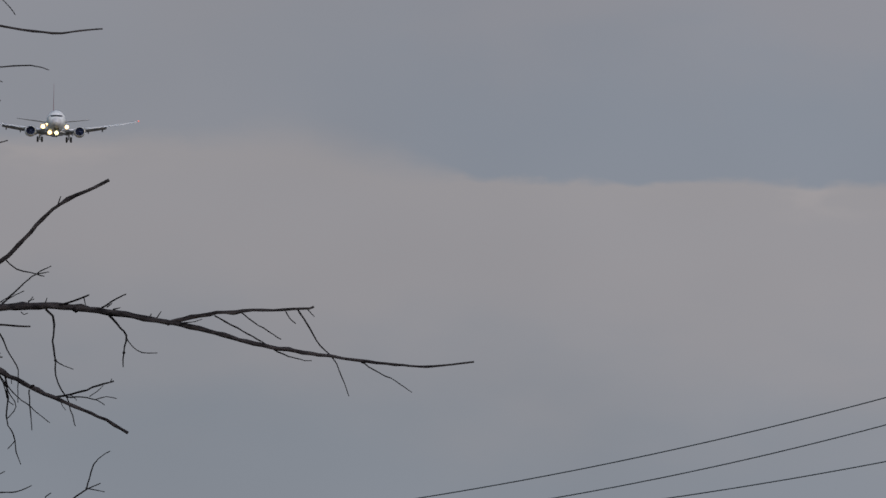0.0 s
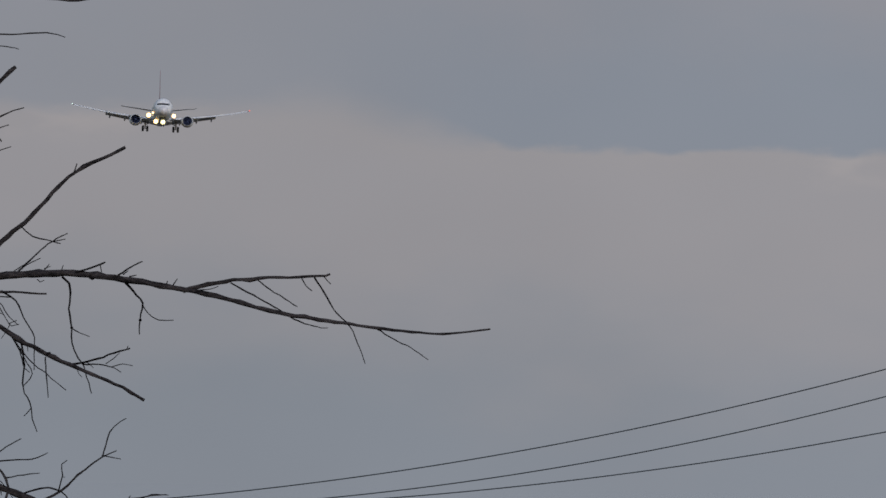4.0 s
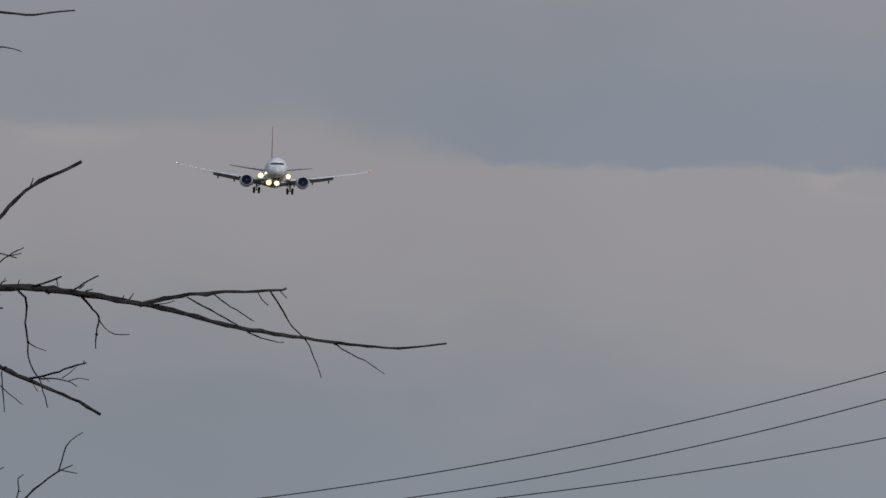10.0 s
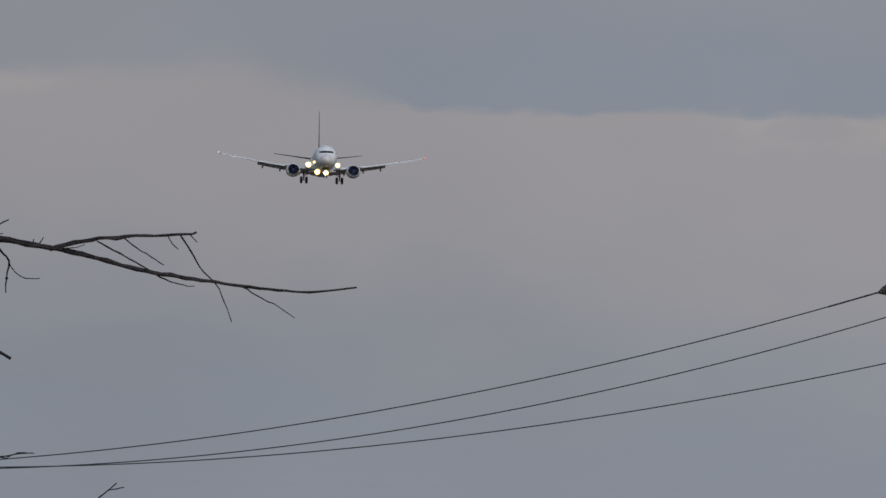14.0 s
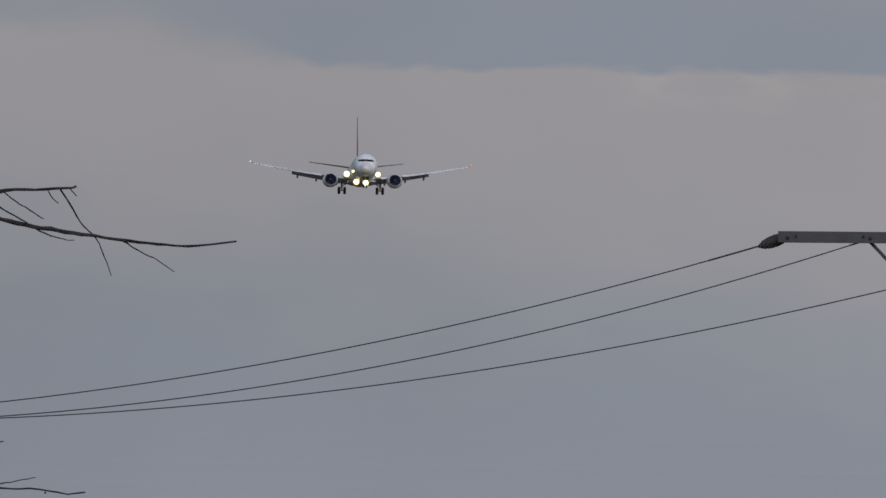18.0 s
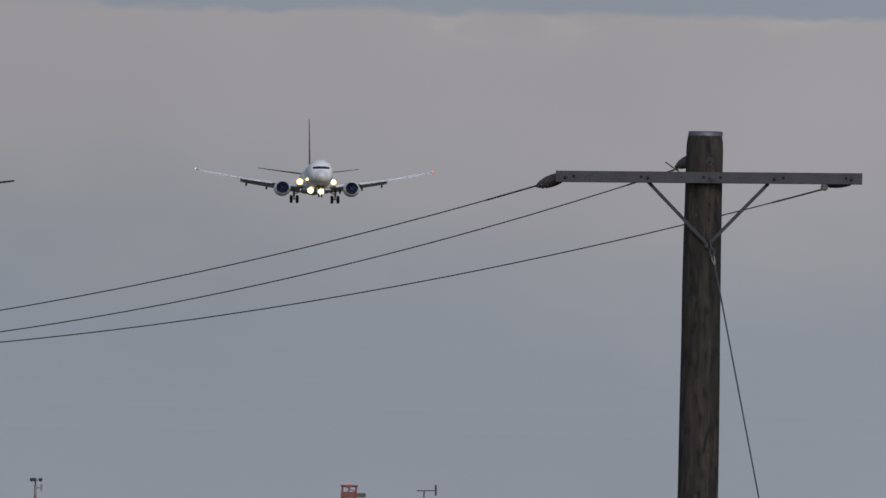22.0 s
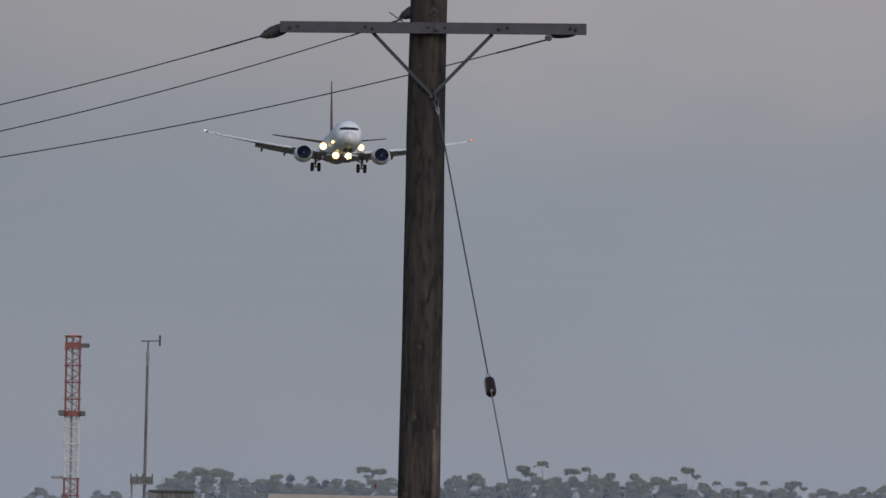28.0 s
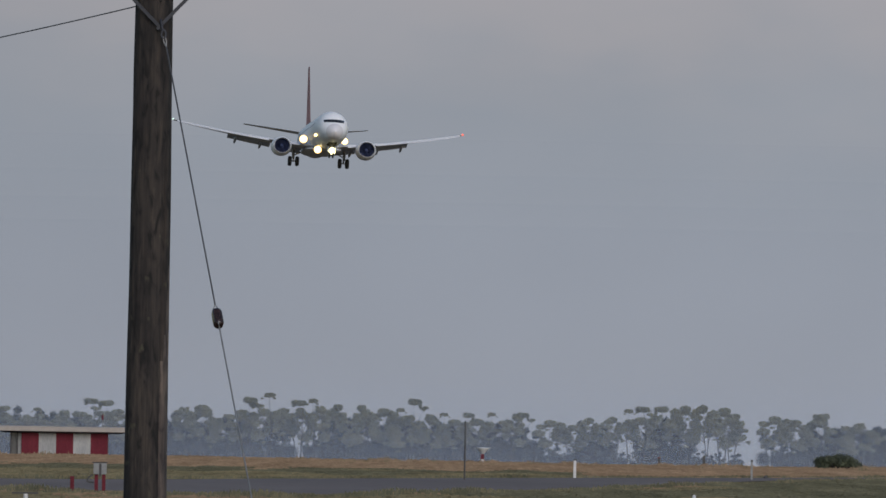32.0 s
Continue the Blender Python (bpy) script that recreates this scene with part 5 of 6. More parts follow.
def build_hut():
    d = 2200.0
    k = d / LONG
    base = Vector((-674 * k, d, ground_z(d)))
    h = thing("striped_hut", "long low hut with red and white cladding bands, pale roof", "hut", base)
    x0 = (-760 + 674) * k
    part("back_wall", boxed(x0, 4.56, 0.2, 4, 0, 2.15), M_GREYBOX, h)
    xs = x0 + 1.05
    for i in range(5):
        mat, lab = ((M_REDBOARD, "red cladding"), (M_WHITEBOARD, "white cladding"))[i % 2]
        a = xs + i * (4.56 - xs) / 5
        b = xs + (i + 1) * (4.56 - xs) / 5
        band = part("wall_band", boxed(a, b, 0.0, 0.2, 0, 2.15), mat, h, lab)
        for j in range(6):
            u = a + (b - a) * j / 6
            part("board", boxed(u + 0.012, u + (b - a) / 6 - 0.012, -0.035, -0.002, 0.03, 2.13, 0.01), mat, band)
    for x in (x0 + 0.08, x0 + 0.68):
        part("porch_post", boxed(x - 0.07, x + 0.07, -0.06, 0.1, 0, 2.15, 0.01), M_DARK, h, "dark porch post")
    part("door", boxed(x0 + 0.16, x0 + 0.6, 0.14, 0.19, 0.02, 2.0, 0.01), M_CABIN, h, "grey door")
    bm = bmesh.new()
    z0, z1 = 2.15, 2.8
    xa, xb = (-786 + 674) * k, (-556 + 674) * k
    loft(bm, [[(xa, -1.1, z0 + 0.16), (xb, -1.1, z0 + 0.16), (xb, 4.6, z0 + 0.16), (xa, 4.6, z0 + 0.16)], [(xa, -1.1, z0 + 0.6), (xb, -1.1, z0 + 0.6), (xb, 4.6, z1), (xa, 4.6, z1)]])
    part("roof", bm, M_ROOF, h, "pale sloping metal roof")
    bm = bmesh.new()
    loft(bm, [[(xa + 0.9, -0.3, z0), (xb - 0.5, -0.3, z0), (xb - 0.5, 4.3, z0), (xa + 0.9, 4.3, z0)], [(xa + 0.04, -1.08, z0 + 0.155), (xb - 0.04, -1.08, z0 + 0.155), (xb - 0.04, 4.55, z0 + 0.155), (xa + 0.04, 4.55, z0 + 0.155)]])
    part("soffit", bm, M_DARK, h, "dark sloping soffit")
    for i in range(12):
        x = xa + (i + 0.5) * (xb - xa) / 12
        part("fascia_panel", boxed(x - 0.47, x + 0.47, -1.13, -1.103, z0 + 0.18, z0 + 0.58, 0.01), M_ROOF, h)
    lampost = thing("obstruction_light", "small red lamp on a thin pole behind the hut", "light", Vector((-597 * 2300 / LONG, 2300, ground_z(2300))))
    part("shaft", bar((0, 0, 0), (0, 0, 3.6), 0.05), M_GREYBOX, lampost)
    part("lamp", turned([(3.6, 0.08), (4.0, 0.1), (4.1, 0.05)], (0, 0, 0), "z", 12), M_REDPOST, lampost, "red lamp body", True)


def ground_at(u, v):
    """The flat ground point seen v under eye level."""
    d = EYE.z * LONG / -v
    return Vector((u * d / LONG, d, 0))


def post_thing(u, v, h, r, mat, name, label, cat, group="", cap=None, square=True):
    t = thing(name, label, cat, ground_at(u, v), group)
    bm = boxed(-r, r, -r, r, 0, h, r * 0.2) if square else bar((0, 0, 0), (0, 0, h), r, r * 0.8, 10)
    part("shaft", bm, mat, t)
    if cap:
        part("cap", boxed(-r * 1.15, r * 1.15, -r * 1.15, r * 1.15, h * 0.9, h + 0.02, r * 0.2), cap, t)
    return t


def build_markers():
    post_thing(-649, -105.5, 0.55, 0.065, M_REDPOST, "marker_post", "short red marker post in the verge", "post", "", M_REDPOST)
    # grey box on two red legs
    b = thing("junction_box", "pale grey junction box on two short red posts", "box", ground_at(-600, -105))
    for x in (-0.12, 0.13):
        part("leg", boxed(x - 0.06, x + 0.06, -0.06, 0.06, 0, 0.64, 0.01), M_REDPOST, b, "red leg")
    bx = part("box", boxed(-0.22, 0.22, -0.13, 0.13, 0.64, 1.02, 0.015), M_GREYBOX, b, "grey box")
    part("lid", boxed(-0.27, 0.25, -0.15, 0.15, 1.02, 1.06, 0.01), M_DARK, bx)
    part("door_gap", boxed(-0.03, 0.05, -0.14, -0.131, 0.56, 1.0), M_DARK, bx)
    part("conduit", tube(bmesh.new(), spline([(-0.24, 0, 0.62), (-0.36, 0, 0.55), (-0.42, 0, 0.4), (-0.2, 0, 0.36)], 0.05), 0.03, 6), M_DARK, b)
    # low tee light by the road edge
    tee = thing("edge_light", "low white light post with a dark cross bar", "light", ground_at(-731, -120))
    part("shaft", bar((0, 0, 0), (0, 0, 0.2), 0.07, None, 10), M_WHITEPOST, tee)
    part("bar", boxed(-0.4, 0.38, -0.05, 0.05, 0.2, 0.25, 0.01), M_DARK, tee)
    # guide posts and stakes along the field
    post_thing(240, -64, 1.08, 0.075, M_WHITEPOST, "guide_post", "white guide post with a dark cap at the road edge", "post", "guide posts", M_DARK)
    post_thing(553, -61.6, 1.15, 0.06, M_GREYBOX, "guide_post", "pale grey guide post with a dark cap at the road edge", "post", "guide posts", M_DARK)
    post_thing(45, -70.4, 2.98, 0.045, M_DARK, "bare_stake", "thin dark upright stake in the verge", "post", square=False)
    post_thing(389, -40.5, 0.8, 0.11, M_DARK, "field_marker", "dark stubby field marker with a red top", "marker", "field markers", M_REDPOST)
    post_thing(468, -40.5, 1.02, 0.11, M_DARK, "field_marker", "dark stubby field marker in dry grass", "marker", "field markers")
    post_thing(-837.5, -41, 1.4, 0.12, M_DARK, "field_marker", "dark post in dry grass near the hut", "marker", "field markers")
    c = thing("cone_marker", "white cone marker on a red and white post", "marker", ground_at(76, -41))
    part("shaft", boxed(-0.12, 0.12, -0.12, 0.12, 0, 0.4), M_WHITEPOST, c)
    part("band", boxed(-0.14, 0.14, -0.14, 0.14, 0.4, 0.85), M_REDPOST, c, "red band")
    part("cone", turned([(0.85, 0.12), (1.0, 0.2), (1.18, 0.42), (1.34, 0.66), (1.4, 0.68), (1.42, 0.4)], (0.05, 0, 0), "z", 20), M_CONE, c, "white cone", True)
    bm = bmesh.new()
    bmesh.ops.create_icosphere(bm, subdivisions=2, radius=0.14)
    for v in bm.verts:
        v.co *= 1 + 0.25 * noise.noise(v.co * 9)
        v.co.z = v.co.z * 0.8 + 0.08
    s = new("stone", mesh_of(bm, M_DARK))
    s.location = ground_at(578, -59)
    tagged(s, "dark rounded stone by the road", "stone")
    # pale concrete kerb of a culvert beside the road
    k = thing("culvert_kerb", "low pale concrete kerb over a culvert", "kerb", ground_at(290, -62))
    part("kerb", boxed(-1.3, 1.2, -0.3, 0.3, 0, 0.07, 0.02), M_WHITEBOARD, k)
    cone = thing("road_cone", "small white cone marker by the road", "marker", ground_at(452, -107))
    part("body", turned([(0, 0.14), (0.03, 0.14), (0.05, 0.1), (0.3, 0.05), (0.33, 0.03)], (0, 0, 0), "z", 14), M_WHITEPOST, cone, "", True)
    # red and white boards by the mast
    for u, w in ((-1136, 0.48), (-1094, 0.4)):
        bd = thing("barrier_board", "bright red low barrier board beside the mast", "barrier", place(u, 0, 1440), "barrier boards")
        bd.location.z = 0
        part("board", boxed(-w, w, -0.03, 0.03, 0.35, 1.05, 0.01), M_BARRIER, bd)
        for x in (-w * 0.8, w * 0.8):
            part("leg", boxed(x - 0.03, x + 0.03, 0.031, 0.08, 0, 0.95), M_DARK, bd)
    sp = thing("cabin_stake", "thin dark stake standing in the grass", "post", place(-836, 0, 1400))
    sp.location.z = 0
    part("shaft", bar((0, 0, 0), (0, 0, 1.35), 0.06), M_DARK, sp)


build_lattice_mast()
build_vane_mast()
build_cup_mast()
build_cabin()
build_hut()
build_markers()


# ---- foliage ----
def leaf_quads(vs, fs, rnd, c, rx, ry, rz, n, size):
    """Leaf clumps scattered through a flattened pad, thick at its skin."""
    for _ in range(n):
        a, b = rnd.uniform(0, 2 * math.pi), rnd.uniform(-1, 1)
        q = math.sqrt(max(0, 1 - b * b))
        r = rnd.uniform(0.15, 1.0) ** 0.45 * (1 + 0.45 * noise.noise(Vector((q * math.cos(a) * 1.6 + c[0] * 3, q * math.sin(a) * 1.6, b * 1.6 + c[2] * 3))))
        p = Vector((c[0] + rx * r * q * math.cos(a), c[1] + ry * r * q * math.sin(a), c[2] + rz * r * b * (1 if b > 0 else 0.6)))
        o = Vector(((p.x - c[0]) / rx, (p.y - c[1]) / ry, (p.z - c[2]) / rz)) + Vector((rnd.gauss(0, 1), rnd.gauss(0, 1), rnd.gauss(0, 1))) * 0.5
        t = o.cross(Vector((rnd.gauss(0, 1), rnd.gauss(0, 1), rnd.gauss(0, 1)))).normalized()
        s = o.normalized().cross(t)
        l, w = size * rnd.uniform(0.6, 1.3), size * rnd.uniform(0.25, 0.6)
        i = len(vs)
        vs += [p - t * l, p - s * w * 0.9 + t * l * 0.1, p + t * l, p + s * w + t * l * 0.1]
        fs.append((i, i + 1, i + 2, i + 3))


def raw_part(name, vs, fs, mat, parent, label=""):
    me = bpy.data.meshes.new("m")
    me.from_pydata([tuple(v) for v in vs], [], fs)
    me.materials.append(mat)
    ob = new(name, me)
    ob.parent = parent
    if label:
        tagged(ob, label)
    return ob


def foliage_lobe(vs, fs, rnd, c, w, flat, size=0.13):
    """One rounded head of leaves: a full body, a knobbly dome over it and a ragged underside."""
    leaf_quads(vs, fs, rnd, c, w * 0.86, w * 0.75, w * flat * 0.72, int(760 * w * w) + 60, size)
    for q in range(7):
        a = rnd.uniform(0.12, 0.88) * math.pi
        r = w * rnd.uniform(0.24, 0.5)
        p = c + Vector((math.cos(a) * w * 0.74, rnd.uniform(-0.5, 0.5) * w, math.sin(a) * w * flat * 0.66))
        leaf_quads(vs, fs, rnd, p, r, r, r * rnd.uniform(0.6, 0.85), int(520 * r) + 40, size)
    for q in range(rnd.randint(1, 3)):
        r = w * rnd.uniform(0.16, 0.3)
        p = c + Vector((rnd.uniform(-1.05, 1.05) * w, rnd.uniform(-0.5, 0.5) * w, -rnd.uniform(0.3, 0.95) * w * flat))
        leaf_quads(vs, fs, rnd, p, r, r, r * 0.6, int(420 * r) + 30, size)


def build_gum(seed, h, spread, lobes, low):
    """A eucalypt: leaning stems that fork to rounded heads of foliage, open between them."""
    rnd = random.Random(seed)
    t = thing("gum_tree", "grey-green gum tree with rounded, billowing foliage heads", "tree", (0, 0, 0), "windbreak trees")
    bm = bmesh.new()
    vs, fs = [], []
    stems = 2
    forks = []
    for k in range(stems):
        fork = Vector(((k - 0.5) * rnd.uniform(0.3, 0.6) * spread, rnd.uniform(-0.5, 0.5), h * rnd.uniform(0.28, 0.42)))
        tube(bm, spline([(rnd.uniform(-0.3, 0.3), 0, -0.1), fork * 0.5 + Vector((rnd.uniform(-0.2, 0.2), 0, 0)), fork], 0.5), [0.14 - 0.005 * i for i in range(16)], 7, False)
        forks.append(fork)
    lead = rnd.uniform(-0.3, 0.3) * spread
    for j in range(lobes):
        f = low + (1 - low) * (1 - j / max(1, lobes - 1)) ** 0.85
        side = 1 if j % 2 else -1
        reach = 0.0 if j == 0 else rnd.uniform(0.3, 1.0) * spread * (1.15 - 0.55 * f)
        w = rnd.uniform(1.15, 1.75) * (1.2 - 0.32 * f) * (0.85 if lobes < 5 else 1)
        flat = rnd.uniform(0.5, 0.95)
        e = Vector((lead + side * reach, rnd.uniform(-1, 1) * spread * 0.35, h * f - w * flat))
        fork = forks[0] if e.x < 0 else forks[-1]
        pts = spline([fork, fork.lerp(e, 0.5) + Vector((rnd.uniform(-0.3, 0.3), 0, 0.2)), e], 0.4)
        tube(bm, pts, [max(0.022, 0.085 - 0.07 * i / len(pts)) for i in range(len(pts))], 6, False)
        foliage_lobe(vs, fs, rnd, e, w, flat)
        if rnd.random() < 0.45:
            # a small head on a side twig, clear of the large one
            s = w * rnd.uniform(0.32, 0.5)
            d = e + Vector((side * w * rnd.uniform(1.0, 1.4), rnd.uniform(-0.4, 0.4), rnd.uniform(-0.6, 0.35) * w))
            tube(bm, [fork.lerp(e, 0.7), d], [0.04, 0.02], 5, False)
            foliage_lobe(vs, fs, rnd, d, s, 0.6, 0.11)
    part("trunk", bm, M_TRUNK, t, "bare forking stems", True)
    raw_part("crown", vs, fs, M_LEAF, t, "grey-green foliage heads")
    return t


def build_sparse_gum(seed, h, heads):
    """A thin old eucalypt: bare poles that end in a few flat heads, standing clear of the rest."""
    rnd = random.Random(seed)
    t = thing("gum_tree", "thin bare-stemmed gum tree with a few flat foliage heads", "tree", (0, 0, 0), "windbreak trees")
    bm = bmesh.new()
    vs, fs = [], []
    fork = Vector((rnd.uniform(-0.3, 0.3), 0, h * 0.45))
    tube(bm, spline([(0, 0, -0.1), fork * 0.5 + Vector((0.15, 0, 0)), fork], 0.5), [0.12 - 0.005 * i for i in range(16)], 7, False)
    for j in range(heads):
        w = rnd.uniform(0.75, 1.5) * (1.0 if j == 0 else 0.85)
        flat = rnd.uniform(0.36, 0.62)
        f = 1.0 if j == 0 else rnd.uniform(0.72, 0.9)
        e = Vector((0.3 if j == 0 else (1 if j % 2 else -1) * rnd.uniform(0.9, 2.3), rnd.uniform(-0.6, 0.6), h * f - w * flat))
        pts = spline([fork, fork.lerp(e, 0.55) + Vector((rnd.uniform(-0.25, 0.25), 0, 0.1)), e], 0.4)
        tube(bm, pts, [max(0.02, 0.06 - 0.05 * i / len(pts)) for i in range(len(pts))], 6, False)
        foliage_lobe(vs, fs, rnd, e, w, flat, 0.11)
    part("trunk", bm, M_TRUNK, t, "bare forking stems", True)
    raw_part("crown", vs, fs, M_LEAF, t, "flat grey-green foliage heads")
    return t


def build_scrub(seed, w, h):
    rnd = random.Random(seed)
    t = thing("windbreak_bush", "dense bush, coloured dark for the shade under the gum trees", "bush", (0, 0, 0), "windbreak bushes")
    bm = bmesh.new()
    vs, fs = [], []
    for k in range(11):
        e = Vector((rnd.uniform(-0.85, 0.85) * w, rnd.uniform(-0.5, 0.5), h * rnd.uniform(0.3, 0.95)))
        tube(bm, [(e.x * 0.3, 0, -0.1), e * 0.6, e], [0.08, 0.05, 0.02], 5, False)
        r = w * rnd.uniform(0.2, 0.42)
        leaf_quads(vs, fs, rnd, e, r, r * 0.8, min(r * 0.9, h * 0.3), int(420 * r) + 30, 0.16)
    for k in range(7):
        leaf_quads(vs, fs, rnd, (rnd.uniform(-0.9, 0.9) * w, 0, h * rnd.uniform(0.1, 0.35)), w * 0.45, w * 0.4, h * 0.24, 480, 0.18)
    part("stem", bm, M_TRUNK, t)
    # the dark leaf colour carries the shade at trunk level
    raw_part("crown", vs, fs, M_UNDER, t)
    return t


def plant_windbreak():
    """The far row: trees by bearing and top height, over a belt of bushes with open gaps."""
    rnd = random.Random(21)
    sizes = ((1, 10.4, 3.0, 8, 0.5), (2, 9.2, 2.8, 7, 0.5), (3, 11.4, 2.8, 8, 0.55), (4, 8.6, 3.2, 8, 0.5), (5, 11.0, 3), (6, 9.6, 3.2, 7, 0.58), (7, 10.0, 2), (8, 10.4, 4))
    kinds = [build_sparse_gum(*k) if len(k) == 3 else build_gum(*k) for k in sizes]
    low = [build_scrub(s, w, h) for s, w, h in ((31, 2.6, 6.8), (32, 2.2, 6.0), (33, 2.9, 7.6), (34, 2.4, 6.4))]
    first = set()
    d = 4300.0
    gaps = ((-1275, -1225), (-264, -236), (545, 572))
    thin = ((-344, -318), (180, 198), (212, 230), (250, 262), (300, 322), (340, 358), (434, 448), (464, 476), (486, 500), (518, 530), (608, 620))

    def put(src, x, y, s, turn, wide=1.0):
        m = Matrix.Translation((x, y, ground_z(y))) @ Matrix.Rotation(turn, 4, "Z") @ Matrix.Diagonal((s * wide, s * wide, s, 1))
        if src.name not in first:
            first.add(src.name)
            src.matrix_basis = m
        else:
            copy_thing(src, Matrix.Identity(4)).matrix_basis = m

    row = [(-1390, 8), (-1330, 4), (-1190, 12), (-1150, 2), (-1088, 10), (-1060, 8), (-962, 34), (-932, 47), (-903, 55), (-874, 54), (-838, 36), (-803, 34), (-771, 32), (-740, 24), (-708, 30), (-663, 30), (-640, 22), (-622, 30), (-596, 32), (-575, 42), (-520, 40), (-450, 48), (-420, 50), (-385, 36), (-345, 45), (-306, 48),
           (-270, 48), (-250, 44), (-218, 54), (-180, 56), (-140, 55), (-95, 52), (-56, 38), (-20, 40), (30, 34), (70, 36), (128, 46), (200, 36), (232, 28), (270, 40), (310, 42), (352, 44), (392, 48), (430, 66), (470, 66), (500, 64), (517, 46), (598, 50), (622, 44), (672, 52), (712, 34), (746, 38)]
    for u, v in row:
        v += 4
        # those that stand beside a gap are open below, the rest close and full
        k = rnd.choice((2, 5)) if any(p - 14 < u < q + 14 for p, q in gaps + thin) else rnd.choice((0, 1, 3, 0, 3, 5))
        h = EYE.z + d * v / LONG - ground_z(d)
        put(kinds[k], d * u / LONG, d + rnd.uniform(-14, 14), h / sizes[k][1], rnd.choice((0, math.pi)) + rnd.uniform(-0.3, 0.3), rnd.uniform(0.8, 1.0) * min(1.25, 10.0 / h))
    # thin trees that rise clear of the row
    for u, v, k in ((-770, 46, 4), (-708, 44, 6), (-664, 40, 4), (-612, 61, 7), (-592, 59, 4), (-423, 53, 4), (-333, 69, 4), (-298, 77, 6), (-244, 64, 7), (-222, 68, 6), (-72, 54, 6), (-43, 71, 4), (5, 47, 6), (52, 48, 4), (89, 49, 6), (148, 50, 4), (330, 59, 6), (362, 63, 7), (388, 65, 4), (675, 57, 4)):
        h = EYE.z + d * v / LONG - ground_z(d)
        put(kinds[k], d * u / LONG, d + rnd.uniform(-20, -8), h / sizes[k][1], rnd.choice((0, math.pi)), rnd.uniform(1.0, 1.3))
    for u in range(790, 1160, 38):
        k = rnd.randrange(8)
        put(kinds[k], d * (u + rnd.uniform(-9, 9)) / LONG, d + rnd.uniform(-14, 14), rnd.uniform(0.55, 0.9), rnd.uniform(-0.3, 0.3))
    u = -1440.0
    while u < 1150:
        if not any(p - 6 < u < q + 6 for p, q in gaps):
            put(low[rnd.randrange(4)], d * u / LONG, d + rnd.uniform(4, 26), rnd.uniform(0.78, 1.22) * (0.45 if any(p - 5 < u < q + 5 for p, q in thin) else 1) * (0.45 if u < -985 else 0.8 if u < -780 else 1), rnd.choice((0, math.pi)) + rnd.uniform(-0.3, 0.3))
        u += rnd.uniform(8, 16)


plant_windbreak()


def build_shrub():
    rnd = random.Random(5)
    t = thing("shrub", "rounded dark green shrub alone in the dry field", "shrub", Vector((703 * 2045 / LONG, 2045, 0)))
    bm = bmesh.new()
    vs, fs = [], []
    for k in range(26):
        e = Vector((-1.6 + 3.2 * k / 25 + rnd.uniform(-0.2, 0.2), rnd.uniform(-0.8, 0.8), 0))
        e.z = rnd.uniform(0.3, 1.15) * (1 - (abs(e.x) / 2.1) ** 4)
        tube(bm, [(e.x * 0.2, e.y * 0.2, -0.05), e * 0.6, e], [0.07, 0.05, 0.02], 5, False)
        leaf_quads(vs, fs, rnd, e, 0.55, 0.55, 0.42, 260, 0.1)
    part("stem", bm, M_BARK, t)
    raw_part("crown", vs, fs, M_SHRUB, t, "dense dark green leaves")


build_shrub()


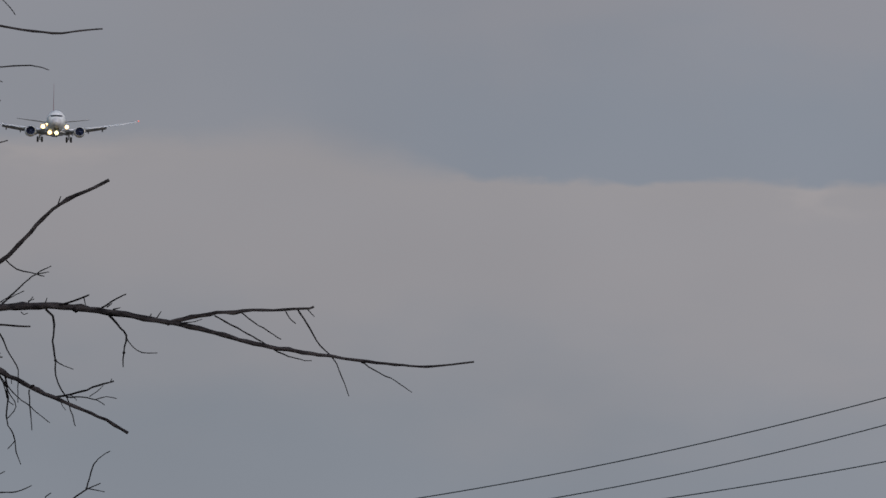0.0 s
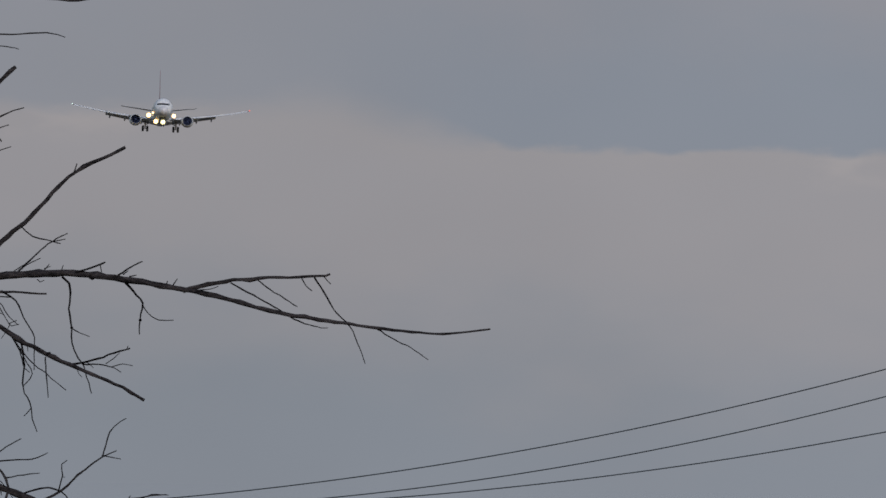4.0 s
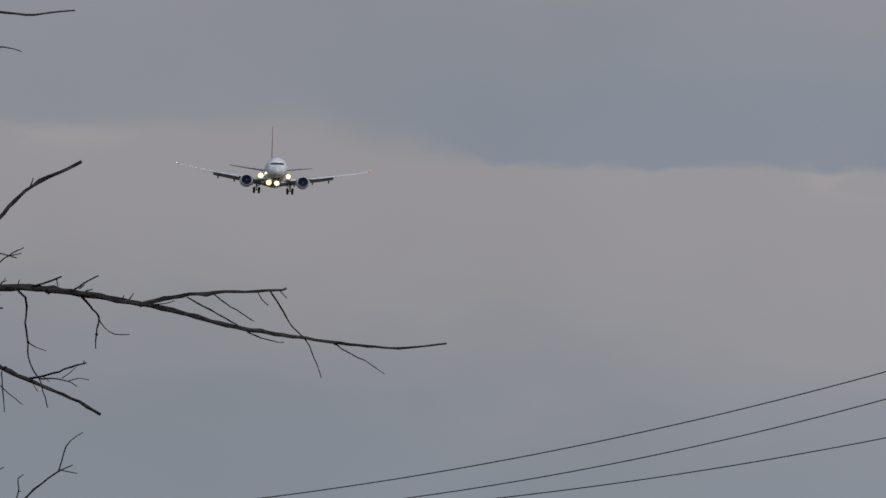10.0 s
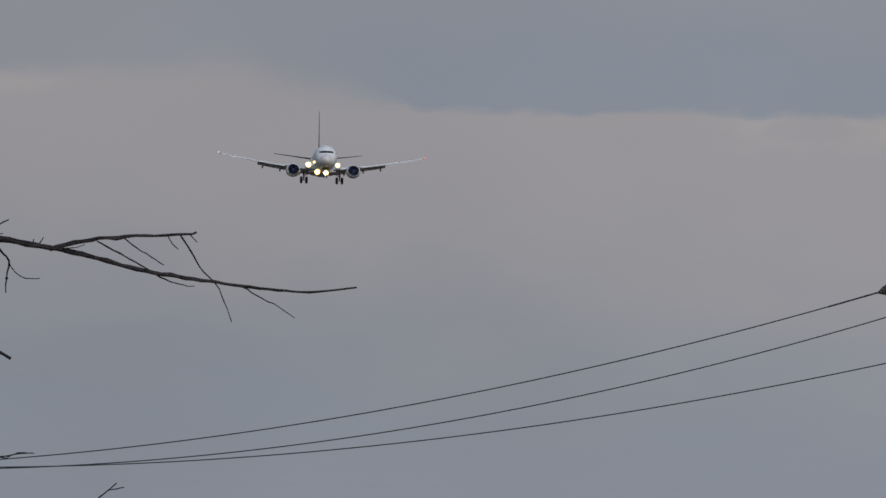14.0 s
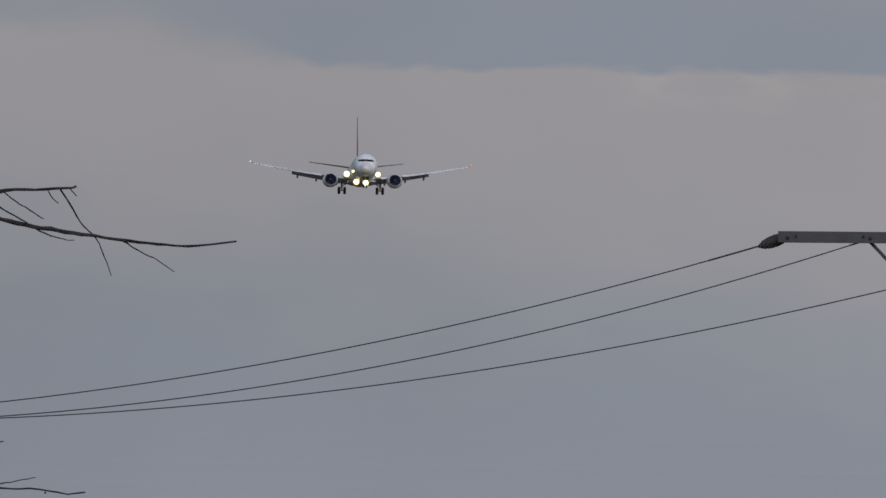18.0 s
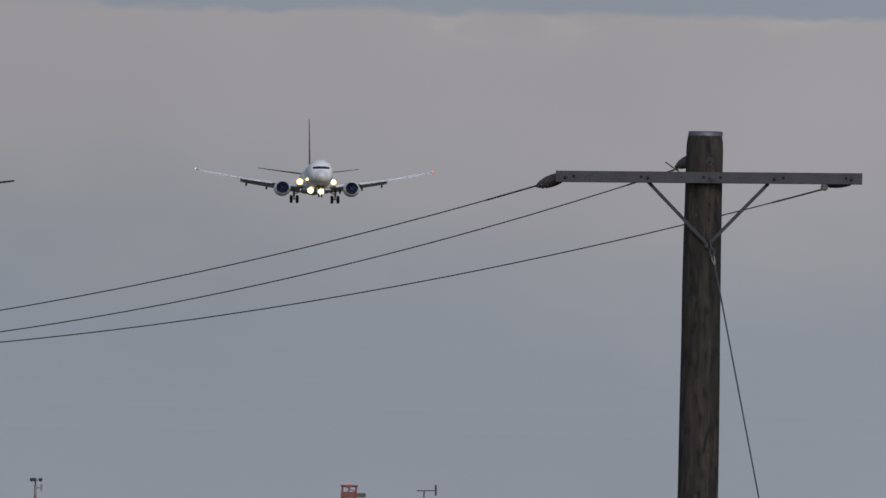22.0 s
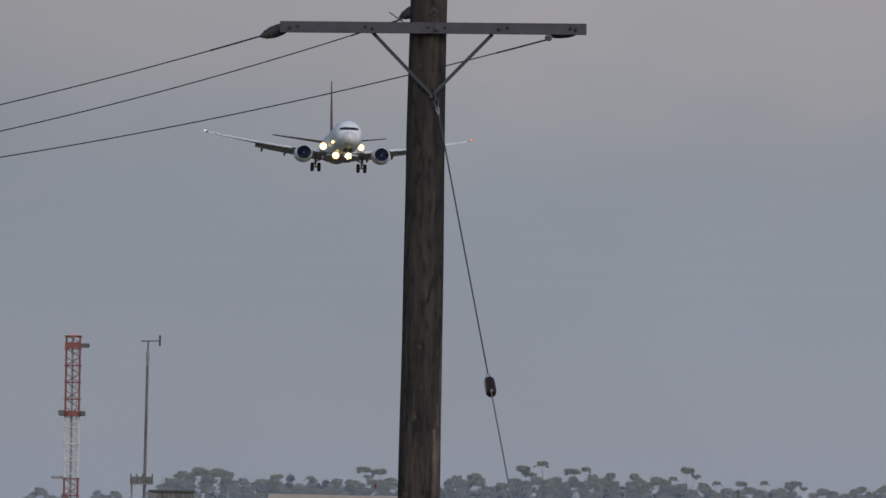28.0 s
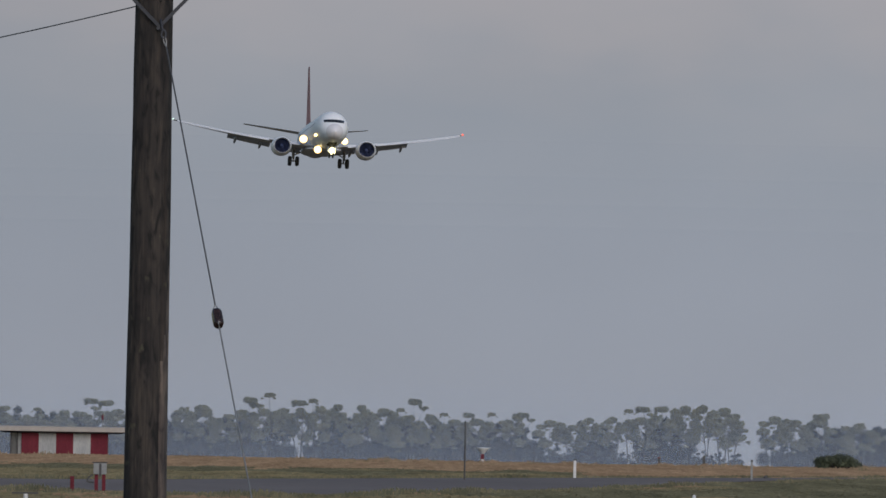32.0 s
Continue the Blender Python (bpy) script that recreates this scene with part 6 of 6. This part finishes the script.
def build_grass():
    """Tussocks on the verges and over the field, as far as the hut."""
    rnd = random.Random(9)
    far_edge = [(-300, 900), (-60, 950), (-19, 1012), (-7.2, 1135), (7, 1310), (22, 1473), (60, 1900)]
    near_edge = [(-300, 800), (-60, 815), (-17, 832), (-7.2, 795), (-3.5, 812), (-0.5, 894), (5, 965), (11.2, 1135), (24, 1420), (64, 1860)]

    def edge(line, x):
        for p, q in zip(line, line[1:]):
            if x <= q[0]:
                return p[1] + (q[1] - p[1]) * (x - p[0]) / (q[0] - p[0])
        return line[-1][1]
    sets = {"dry": ([], []), "green": ([], []), "pale": ([], [])}
    for i in range(42000):
        y = 640 + 1480 * rnd.random() ** 0.9
        x = y * rnd.uniform(-1350, 950) / LONG
        if edge(near_edge, x) - 1 < y < edge(far_edge, x) + 1:
            continue
        u, v = x * LONG / y, -EYE.z * LONG / y
        patchy = noise.noise(Vector((x * 0.12, y * 0.006, 0)))
        fine = noise.noise(Vector((x * 0.5, y * 0.02, 4)))
        beyond = y > edge(far_edge, x)
        if beyond:
            belt = v + 9 * patchy + 5 * fine
            kind = "dry"
            if belt < -62 and u < 60:
                kind = "pale"
            elif belt < -54 and u < 260 or belt < -60:
                kind = "green" if patchy > -0.3 else "pale"
        else:
            kind = "green" if patchy + fine * 0.6 + (u - 250) * 0.0012 > 0.05 else ("dry" if fine > 0.1 else "pale")
        vs, fs = sets[kind]
        h = rnd.uniform(0.02, 0.07) * (1.9 if y > 1650 else 1) * (1.15 if kind == "dry" else 0.8) * (1.0 + patchy * 0.6)
        for b in range(4):
            w = rnd.uniform(0.06, 0.3) * y / 1300
            px, py = x + rnd.gauss(0, 0.35), y + rnd.gauss(0, 1.5)
            lean = rnd.uniform(-0.05, 0.05)
            i0 = len(vs)
            vs += [(px - w, py, -0.01), (px + w, py + rnd.uniform(-0.1, 0.1), -0.01), (px + lean + w * 0.4, py, h * rnd.uniform(0.7, 1.3)), (px + lean - w * 0.4, py, h)]
            fs.append((i0, i0 + 1, i0 + 2, i0 + 3))
    # tall seeding tussocks on the crest of the field and along both edges of the road
    for i in range(15000):
        where = i % 5
        if where < 3:
            y = 2062 - 420 * rnd.random() ** 1.7
            x = y * rnd.uniform(-1350, 950) / LONG
            clump = noise.noise(Vector((x * 0.45, y * 0.012, 7))) + 0.6 * noise.noise(Vector((x * 1.7, y * 0.03, 3)))
            if clump < -0.12:
                continue
            tall = (0.1 + 0.2 * max(0.0, (y - 1720) / 340)) * (0.75 + 0.8 * clump)
            kind = "dry" if rnd.random() < 0.86 else "pale"
        else:
            u = rnd.uniform(-1350, 950)
            line, way = (near_edge, -1) if where == 3 else (far_edge, 1)
            x = 1000 * u / LONG
            for _ in range(4):
                y = edge(line, x)
                x = y * u / LONG
            y += way * (26 if where == 3 else 18) * rnd.random() ** 1.5
            tall = (0.14 if where == 3 else 0.13) * (1 + 0.9 * noise.noise(Vector((x * 0.4, y * 0.02, 2))))
            kind = rnd.choice(("green", "green", "pale")) if where == 3 else rnd.choice(("green", "pale"))
        vs, fs = sets[kind]
        for b in range(5):
            h = max(0.04, tall * (0.3 + 1.15 * rnd.random() ** 2))
            w = rnd.uniform(0.02, 0.055) * y / 1500
            px, py, lean = x + rnd.gauss(0, 0.16), y + rnd.gauss(0, 0.4), rnd.gauss(0, 0.22) * h
            i0 = len(vs)
            vs += [(px - w, py, -0.02), (px + w, py, -0.02), (px + lean * 0.5 + w * 0.8, py, h * 0.62), (px + lean, py, h), (px + lean * 0.5 - w * 0.8, py, h * 0.58)]
            fs.append((i0, i0 + 1, i0 + 2, i0 + 3, i0 + 4))
    for k, mat, lab in (("dry", M_STRAW, "dry straw-coloured grass tussocks"), ("green", M_GREENGRASS, "short green grass along the road"), ("pale", M_PALEGRASS, "yellowing mown grass on the verge")):
        tagged(raw_part("grass", *sets[k], mat, None), lab, "grass", kind="stuff")


build_grass()


# ---- what moves ----
def motions():
    walk(airliner, [
        (0, pose(-276.32, 4661.7, 136.39, -2.20, 0.40, 4.50)),
        (1, pose(-267.78, 4600.3, 133.50, -2.20, 0.53, 4.50)),
        (2, pose(-259.88, 4538.8, 130.81, -2.19, 0.67, 4.51)),
        (3, pose(-252.32, 4477.3, 128.17, -2.19, 0.80, 4.51)),
        (4, pose(-244.86, 4415.9, 125.51, -2.18, 1.27, 4.52)),
        (5, pose(-237.36, 4354.4, 122.78, -2.18, 1.73, 4.52)),
        (6, pose(-229.74, 4292.9, 119.94, -2.17, 2.20, 4.53)),
        (7, pose(-221.93, 4231.5, 117.01, -2.17, 2.00, 4.53)),
        (8, pose(-213.94, 4170.0, 113.97, -2.16, 1.80, 4.54)),
        (9, pose(-205.77, 4108.5, 110.85, -2.16, 1.60, 4.54)),
        (10, pose(-197.43, 4047.1, 107.65, -2.15, 1.47, 4.55)),
        (11, pose(-188.96, 3985.6, 104.40, -2.15, 1.33, 4.55)),
        (12, pose(-180.39, 3924.1, 101.09, -2.15, 1.20, 4.55)),
        (13, pose(-171.75, 3862.7, 97.73, -2.14, 0.80, 4.56)),
        (14, pose(-163.07, 3801.2, 94.33, -2.14, 0.55, 4.56)),
        (15, pose(-154.37, 3739.7, 90.89, -2.13, 0.44, 4.57)),
        (16, pose(-145.70, 3678.3, 87.41, -2.13, 0.33, 4.57)),
        (17, pose(-137.05, 3616.8, 83.89, -2.12, 0.20, 4.50)),
        (18, pose(-128.42, 3555.3, 80.39, -2.20, 0.10, 4.35)),
        (19, pose(-119.84, 3493.9, 76.51, -2.12, -0.35, 4.38)),
        (20, pose(-111.32, 3432.4, 73.16, -2.05, -0.80, 4.40)),
        (21, pose(-102.88, 3370.9, 69.60, -2.00, 0.10, 4.45)),
        (22, pose(-94.72, 3309.5, 65.79, -1.95, -0.20, 4.50)),
        (23, pose(-86.45, 3248.0, 62.14, -2.05, -1.25, 4.40)),
        (24, pose(-78.28, 3186.5, 58.53, -2.15, -0.10, 4.30)),
        (25, pose(-70.27, 3125.1, 54.89, -2.70, -0.98, 4.12)),
        (26, pose(-62.42, 3063.6, 51.36, -3.25, 2.15, 3.95)),
        (27, pose(-54.48, 3002.1, 48.10, -3.43, 1.61, 4.37)),
        (28, pose(-46.56, 2940.7, 45.01, -3.61, 1.07, 4.79)),
        (29, pose(-38.55, 2879.2, 42.18, -3.73, 0.93, 4.92)),
        (30, pose(-30.42, 2817.7, 39.46, -3.80, 1.80, 4.75)),
        (31, pose(-22.29, 2756.3, 37.06, -3.65, 1.25, 5.20)),
        (32, pose(-13.65, 2694.8, 34.81, -3.30, 2.10, 5.45)),
    ])
    # the cloud bank drifts slowly to the right
    walk(cloud_sheet, [(0, pose(0, 4975, 2)), (32, pose(29.0, 4975, 0))])


motions()
